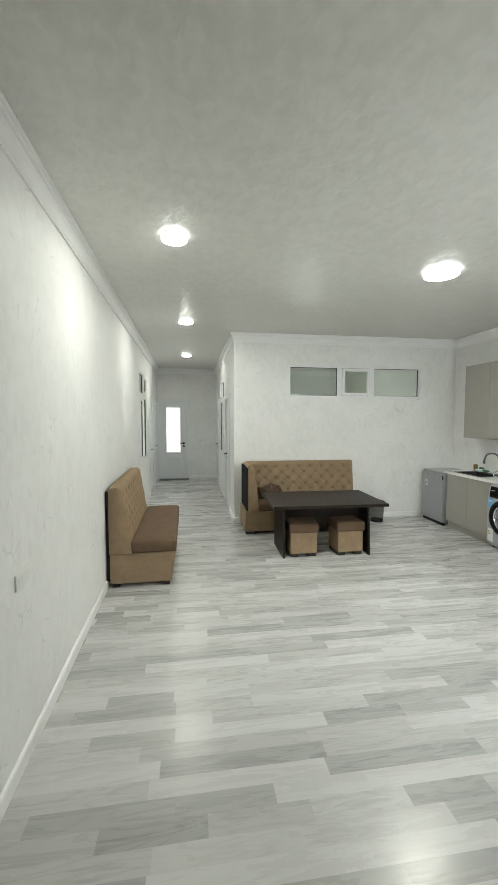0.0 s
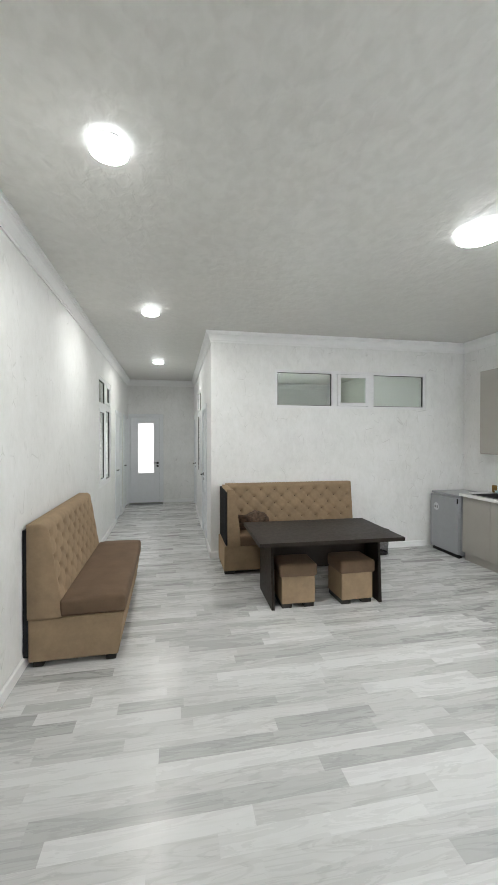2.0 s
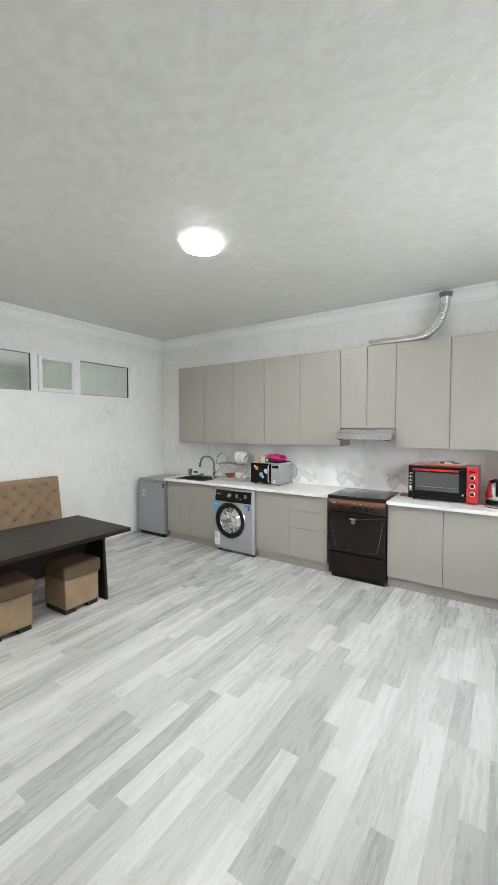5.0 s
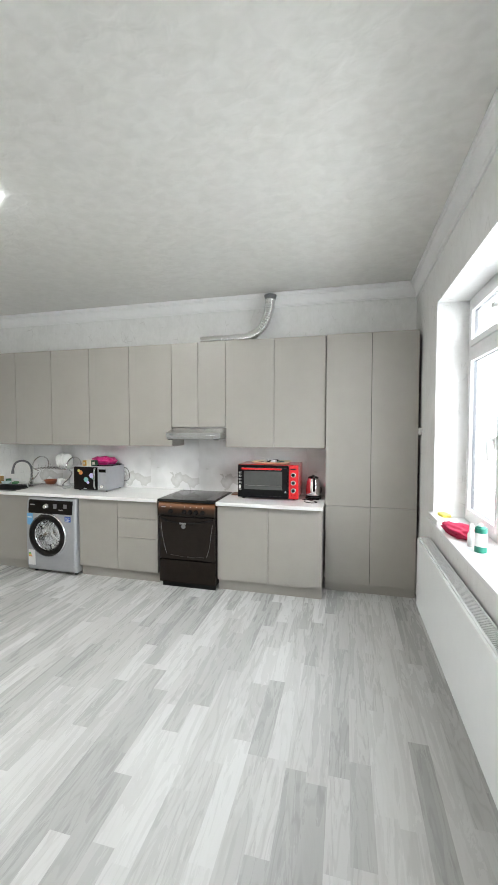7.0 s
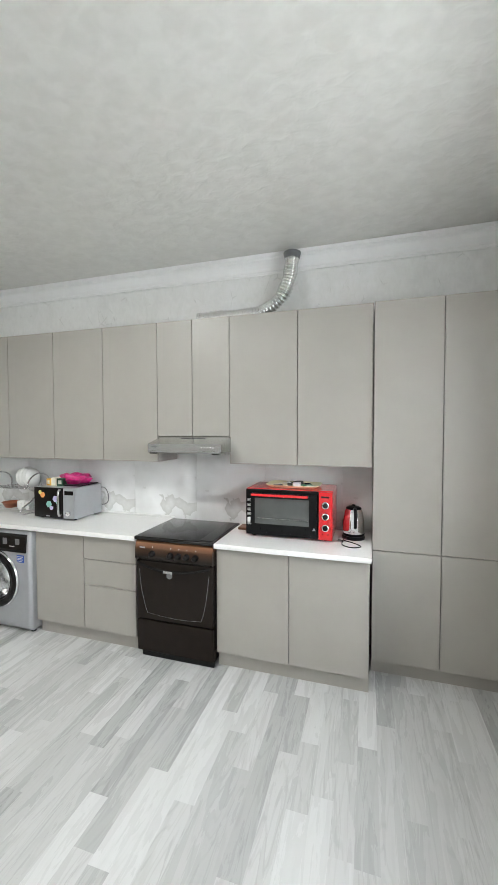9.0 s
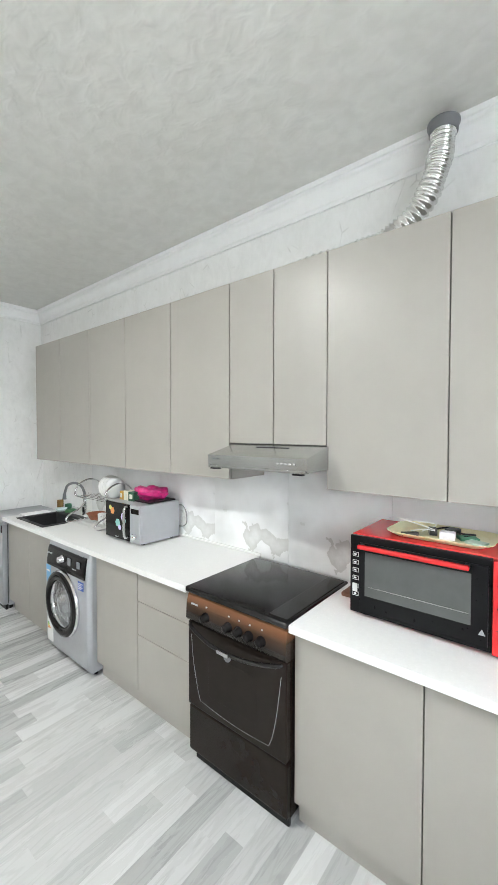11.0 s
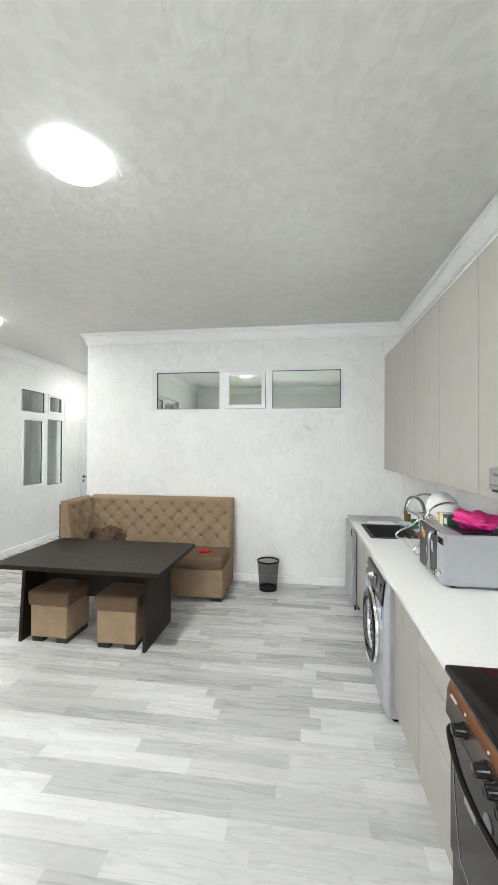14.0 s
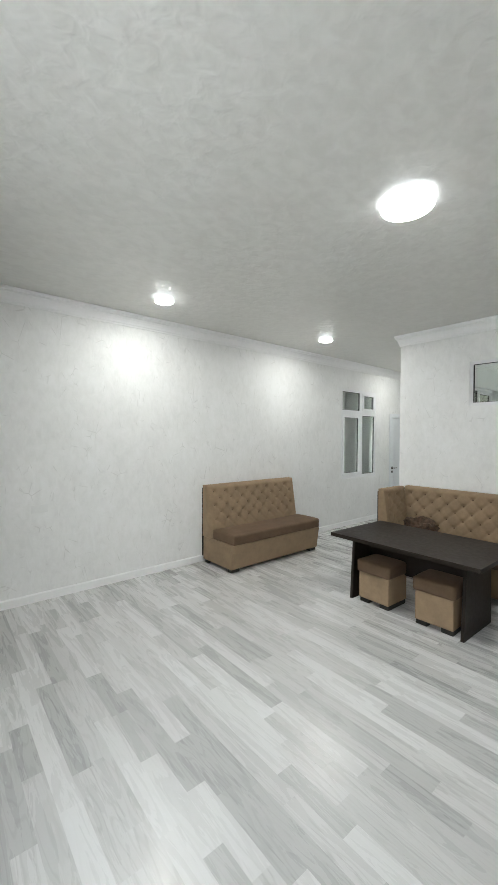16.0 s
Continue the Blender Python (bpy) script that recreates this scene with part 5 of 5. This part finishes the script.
for nm, x, y, s, rz, c, lab in (("charger", 4.43, 2.0, (0.05, 0.03, 0.028), 20, (0.02, 0.02, 0.02), "black phone charger lying in the tray"), ("adapter", 4.46, 1.93, (0.06, 0.04, 0.03), -15, (0.02, 0.02, 0.022), "black power adapter lying in the tray"), ("card", 4.39, 1.935, (0.045, 0.055, 0.03), 5, (0.70, 0.66, 0.70), "small pale box with a purple print in the tray"), ("sachet", 4.43, 1.87, (0.06, 0.07, 0.012), 30, (0.05, 0.22, 0.12), "green sachet lying in the tray"), ("sachet", 4.38, 1.83, (0.05, 0.07, 0.01), -20, (0.45, 0.58, 0.50), "pale green sachet lying in the tray"), ("lighter", 4.35, 2.07, (0.02, 0.07, 0.015), 40, (0.03, 0.02, 0.02), "dark lighter lying in the tray")):
    o = part(nm, box(-s[0] / 2, s[0] / 2, -s[1] / 2, s[1] / 2, 0, s[2], 0.003), plain(nm, c, 0.45))
    o.matrix_basis = pose(x, y, TZ + 0.001, 0, 0, rz)
    tagged(o, lab, nm)

# kettle
kt = thing("kettle", pose(4.43, 1.532, CT), "polished steel electric kettle with a black handle", "kettle")
part("power_base", lathe([(0, 0), (0.08, 0), (0.081, 0.014), (0.074, 0.022), (0, 0.022)], 36), M_BLACKP, kt, "black power base")
part("body", lathe([(0.066, 0.024), (0.075, 0.03), (0.0755, 0.075), (0.071, 0.14), (0.061, 0.195), (0.053, 0.213)], 40), M_CHROME, kt, "polished steel body", True)
part("lid", lathe([(0.055, 0.212), (0.053, 0.222), (0.03, 0.232), (0.012, 0.234), (0.012, 0.242), (0, 0.244)], 32), M_BLACKP, kt, "black lid", True)
part("band", lathe([(0.067, 0.022), (0.0765, 0.025), (0.0765, 0.04), (0.0755, 0.042)], 36), M_BLACKP, kt, smooth=True)
part("handle", tube([(-0.048, -0.008, 0.218), (-0.085, -0.014, 0.222), (-0.108, -0.018, 0.20), (-0.108, -0.018, 0.15), (-0.094, -0.016, 0.105), (-0.074, -0.013, 0.09)], lambda s: 0.010 + 0.002 * math.sin(math.pi * s), 10, smooth_steps=6), M_BLACKP, kt, "black handle", True)
part("spout", prism([(0.045, 0.15), (0.083, 0.196), (0.05, 0.2)], -0.018, 0.018, "y"), M_CHROME, kt)
part("power_cable", tube([(-0.065, 0.04, 0.01), (-0.10, 0.06, 0.012), (-0.16, 0.07, 0.005), (-0.22, 0.06, 0.005), (-0.26, 0.0, 0.005), (-0.22, -0.055, 0.005), (-0.16, -0.015, 0.005), (-0.12, 0.05, 0.008), (-0.10, 0.10, 0.006)], 0.0036, 8, smooth_steps=6), M_BLACKP, kt, "looped black cable", True)
tagged(part("wooden_board", box(4.40, 4.52, 2.31, 2.40, CT + 0.0005, CT + 0.02, 0.004), plain("brown_wood", (0.16, 0.075, 0.04), 0.5, vary=0.25)), "small brown wooden board beside the red oven", "board")
tagged(part("socket", box(XK - 0.05, XK - 0.0125, 1.46, 1.62, 0.905, 0.96, 0.006), M_BLACKP), "black socket strip behind the kettle", "socket")

# dish rack
rack = thing("dish_rack", pose(0, 0, 0), "two-tier chrome dish rack with plates", "dish rack")
for y in (4.90, 4.42):
    part("side_frame", tube([(4.60, y, 1.10), (4.595, y, 1.17), (4.54, y, 1.225), (4.45, y, 1.235), (4.365, y, 1.19), (4.34, y, 1.115), (4.43, y, 1.06), (4.38, y, 0.99), (4.29, y, 0.945), (4.255, y, 0.91), (4.275, y, 0.883), (4.35, y, 0.88), (4.60, y, 0.88)], 0.0075, 8, smooth_steps=5), M_CHROME, rack, smooth=True)
for z, xs in ((1.10, (4.35, 4.39, 4.43, 4.47, 4.51, 4.55, 4.585)), (0.90, (4.27, 4.32, 4.37, 4.42, 4.47, 4.52, 4.57))):
    for x in xs:
        part("wire", tube([(x, 4.415, z), (x, 4.905, z)], 0.0026, 6), M_CHROME, rack)
for i in range(9):
    y = 4.46 + i * 0.05
    part("wire", tube([(4.39, y, 1.145), (4.39, y, 1.10), (4.585, y, 1.10), (4.585, y, 1.145)], 0.0022, 6), M_CHROME, rack)
def plate(y, r, tilt):
    t = part("plate", lathe([(0, 0.0), (r * 0.6, 0.002), (r, 0.016), (r, 0.02), (r * 0.58, 0.007), (0, 0.006)], 36, "y"), M_CERAMIC, None, smooth=True)
    t.matrix_basis = pose(4.49, y, 1.104 + r * math.cos(radians(tilt)), tilt, 0, 0)
    return tagged(t, "white ceramic plate standing in the dish rack", "plate", "plates in the rack")
for y, r in ((4.49, 0.092), (4.525, 0.096), (4.56, 0.098), (4.605, 0.09)):
    plate(y, r, -9)
M_CLAY = plain("orange_brown_plastic", (0.34, 0.10, 0.045), 0.45)
o = part("colander", lathe([(0, 0), (0.05, 0), (0.078, 0.05), (0.082, 0.052), (0.075, 0.05), (0.047, 0.004), (0, 0.004)], 30), M_CLAY, None, smooth=True)
o.matrix_basis = pose(4.44, 4.73, 0.906)
tagged(o, "orange-brown bowl on the lower rack", "bowl")
def cup(x, y, z, r, h, material, label, n="cup", ear=True):
    t = thing(n, pose(x, y, z), label, n)
    part("body", lathe([(0, 0), (r * 0.8, 0), (r, h * 0.3), (r, h), (r * 0.92, h), (r * 0.9, h * 0.3), (r * 0.7, 0.006), (0, 0.006)], 24), material, t, smooth=True)
    if ear:
        part("handle", tube([(-r * 0.7, -r * 0.7, h * 0.8), (-r * 1.2, -r * 1.2, h * 0.75), (-r * 1.2, -r * 1.2, h * 0.35), (-r * 0.7, -r * 0.7, h * 0.25)], 0.005, 8, smooth_steps=4), material, t, smooth=True)
    return t
cup(4.40, 4.56, 0.904, 0.037, 0.078, M_CERAMIC, "white cup on the lower rack")
cup(4.40, 4.47, 0.904, 0.037, 0.072, M_CERAMIC, "white cup on the lower rack beside another")
cup(4.515, 5.565, CT, 0.03, 0.095, plain("amber_soap", (0.22, 0.13, 0.04), 0.25), "brown soap beaker behind the sink", "beaker", False)
cup(4.565, 5.50, CT, 0.033, 0.055, plain("green_plastic", (0.02, 0.12, 0.06), 0.35), "small green pot behind the sink", "pot", False)
o = part("soap_bowl", lathe([(0, 0), (0.035, 0), (0.058, 0.03), (0.055, 0.031), (0.03, 0.005), (0, 0.005)], 28), plain("pale_blue_plastic", (0.62, 0.74, 0.74), 0.3), None, smooth=True)
o.matrix_basis = pose(4.458, 5.425, CT + 0.008)
tagged(o, "pale bowl on the sink's rim", "bowl")
tagged(part("cutting_board", box(4.14, 4.38, 5.462, 5.59, CT + 0.0005, CT + 0.012, 0.005), M_WHITE), "white plastic board beside the sink", "board")
o = part("sponge", box(-0.045, 0.045, -0.03, 0.03, 0, 0.025, 0.006), plain("green_sponge", (0.08, 0.22, 0.10), 0.9, bump=0.6, bump_scale=200))
o.matrix_basis = pose(4.50, 5.32, CT + 0.0075, 0, 0, 30)
tagged(o, "green scouring sponge on the sink's rim", "sponge")

# ---- by the window ----
rad = thing("radiator", pose(3.70, YS, 0, 0, 0, 180), "white panel radiator under the window", "radiator")
RL, R0, R1_, RY = 1.85, 0.20, 0.745, -0.12
part("front_panel", box(0, RL, RY, RY + 0.018, R0, R1_ - 0.012, 0.006), M_RADIATOR, rad)
part("back_panel", box(0.01, RL - 0.01, -0.05, -0.032, R0, R1_ - 0.012, 0.004), M_RADIATOR, rad)
for u in (0.0, RL - 0.012):
    part("end_panel", box(u, u + 0.012, RY + 0.018, -0.032, R0 + 0.01, R1_ - 0.004, 0.002), M_RADIATOR, rad)
part("top_grille", box(0.012, RL - 0.012, RY + 0.012, RY + 0.022, R1_ - 0.014, R1_, 0.002), M_RADIATOR, rad)
part("top_grille", box(0.012, RL - 0.012, -0.042, -0.032, R1_ - 0.014, R1_, 0.002), M_RADIATOR, rad)
_slat = part("slat", box(0, 0.007, RY + 0.022, -0.042, R1_ - 0.012, R1_ - 0.002), M_RADIATOR, rad)
for i in range(1, 118):
    like(_slat, pose(i * 0.0155 + 0.008, 0, 0))
part("fin_core", box(0.03, RL - 0.03, -0.095, -0.055, R0 + 0.03, R1_ - 0.05), M_GREY, rad)
for u in (0.3, RL - 0.3):
    part("bracket", box(u - 0.02, u + 0.02, -0.034, 0.0, R0 + 0.1, R1_ - 0.1), M_RADIATOR, rad)

SZ = WIN[2] + 0.0045
tagged(part("foam_block", box(3.43, 3.72, 0.46, 0.58, SZ, SZ + 0.04, 0.006), M_WHITE), "white foam block lying on the window sill", "block")
o = part("sponge", box(-0.045, 0.045, -0.03, 0.03, 0, 0.022, 0.006), plain("yellow_sponge", (0.72, 0.60, 0.12), 0.9, bump=0.6, bump_scale=200))
o.matrix_basis = pose(3.56, 0.50, SZ + 0.0405, 0, 0, 15)
tagged(o, "yellow sponge on the foam block", "sponge")
crumple("cleaning_cloth", 3.20, 0.49, SZ, 0.34, 0.16, 0.06, plain("crimson_cloth", (0.42, 0.012, 0.06), 0.9, bump=0.5, bump_scale=260), "folded crimson cleaning cloth on the window sill", "cloth", 2.4, 12)
M_GREENP = plain("teal_plastic", (0.02, 0.20, 0.14), 0.35)
can = thing("spray_can", pose(2.86, 0.47, SZ), "white and teal spray can on the window sill", "spray can")
part("can", lathe([(0, 0), (0.03, 0), (0.032, 0.004), (0.032, 0.11), (0, 0.11)], 28), M_WHITE, can)
part("band", lathe([(0.0324, 0.0), (0.0326, 0.03), (0.0324, 0.034)], 28), M_GREENP, can)
part("collar", lathe([(0.032, 0.108), (0.032, 0.135), (0.02, 0.145), (0, 0.145)], 28), M_GREENP, can)
part("nozzle", lathe([(0.009, 0.144), (0.009, 0.16), (0, 0.162)], 14), M_WHITE, can)
bt = thing("bottle", pose(2.96, 0.49, SZ), "small white plastic bottle on the window sill", "bottle")
part("body", lathe([(0, 0), (0.02, 0), (0.021, 0.07), (0.012, 0.09), (0.012, 0.1), (0, 0.1)], 20), M_WHITE, bt, smooth=True)
part("cap", lathe([(0.013, 0.098), (0.012, 0.13), (0.006, 0.135), (0, 0.135)], 16), M_WHITE, bt, smooth=True)

# ---- fittings ----
so = thing("wall_socket", pose(left(2.01), 2.01, 0.055, 0, 0, 90.8), "white double socket on the wallpapered wall", "socket")
part("plate", box(0.0, 0.155, -0.011, 0.0, 0.815, 0.895, 0.004), M_WHITE, so)
for u in (0.04, 0.115):
    part("well", lathe([(0.022, -0.0115), (0.021, -0.0095), (0, -0.0095)], 20, "y", (u, 0.0, 0.855)), M_WHITE, so)
sw = thing("light_switch", pose(0.02, YE, 0), "white light switch beside the far door", "switch")
part("plate", box(0.06, 0.14, -0.01, 0.0, 0.86, 0.94, 0.003), M_WHITE, sw)
part("rocker", box(0.07, 0.13, -0.014, -0.009, 0.87, 0.93, 0.003), M_WHITE, sw)
dm = thing("doormat", pose(-0.42, 10.86, FZ), "dark grey ribbed doormat before the far door", "doormat")
part("mat", box(-0.40, 0.40, -0.13, 0.13, 0.0, 0.014, 0.004), plain("grey_carpet", (0.12, 0.125, 0.12), 0.95, bump=0.7, bump_scale=300), dm)
sk = thing("hook", pose(4.30, YS, 0), "small white plastic hook on the wall", "hook")
part("plate", box(-0.03, 0.03, 0.0, 0.03, 1.53, 1.60, 0.008), M_WHITE, sk)

# ---- floor strips ----
random.seed(7)
SWD = 0.0982
_unit = bmesh.new()
_r = [[_unit.verts.new((x, y, z)) for x, y in ((a, b), (1 - a, b), (1 - a, 1 - b), (a, 1 - b))] for a, b, z in ((0.0, 0.0, -0.0035), (0.0, 0.0, -0.0001), (0.0004, 0.002, 0.0))]
for p, q in zip(_r, _r[1:]):
    for i in range(4):
        _unit.faces.new((p[i], p[(i + 1) % 4], q[(i + 1) % 4], q[i]))
_unit.faces.new(_r[2])
_strip = bpy.data.meshes.new("floor_strip")
_unit.to_mesh(_strip)
_unit.free()
_strip.materials.append(M_FLOOR)
PIECES = []
row = int((YB - 2.85) / SWD) - 1
while 2.85 + row * SWD < YE:
    y = 2.85 + row * SWD
    a, b = XL - 0.07, XK if YS - SWD < y < YP else (XR if y <= YS - SWD else XC)
    x = a - random.uniform(0, 0.6)
    while x < b:
        n = random.choice((0.40, 0.46, 0.46, 0.60, 0.83, 0.83, 0.83, 0.90)) * random.uniform(0.96, 1.04)
        x0, x1 = max(x, a), min(x + n, b)
        if x1 - x0 > 0.01:
            PIECES.append((x0, y, x1 - x0))
        x += n
    row += 1
near = [p for p in PIECES if 2.05 < p[1] < 4.2][:300]
keep = set(near)
bm = bmesh.new()
for x, y, n in PIECES:
    if (x, y, n) in keep:
        o = new("floor_strip", _strip)
        o.parent = floor
        o.matrix_basis = Matrix.Translation((x, y, FZ)) @ Matrix.Diagonal((n, SWD, 1, 1))
    else:
        loops = [[bm.verts.new((x + u * n, y + v * SWD, FZ + z)) for u, v in ((a, b), (1 - a, b), (1 - a, 1 - b), (a, 1 - b))] for a, b, z in ((0.0, 0.0, -0.0035), (0.0, 0.0, -0.0001), (0.0004, 0.002, 0.0))]
        for p, q in zip(loops, loops[1:]):
            for i in range(4):
                bm.faces.new((p[i], p[(i + 1) % 4], q[(i + 1) % 4], q[i]))
        bm.faces.new(loops[2])
tagged(part("floor_strips", bm, M_FLOOR_REST, floor), kind="stuff")
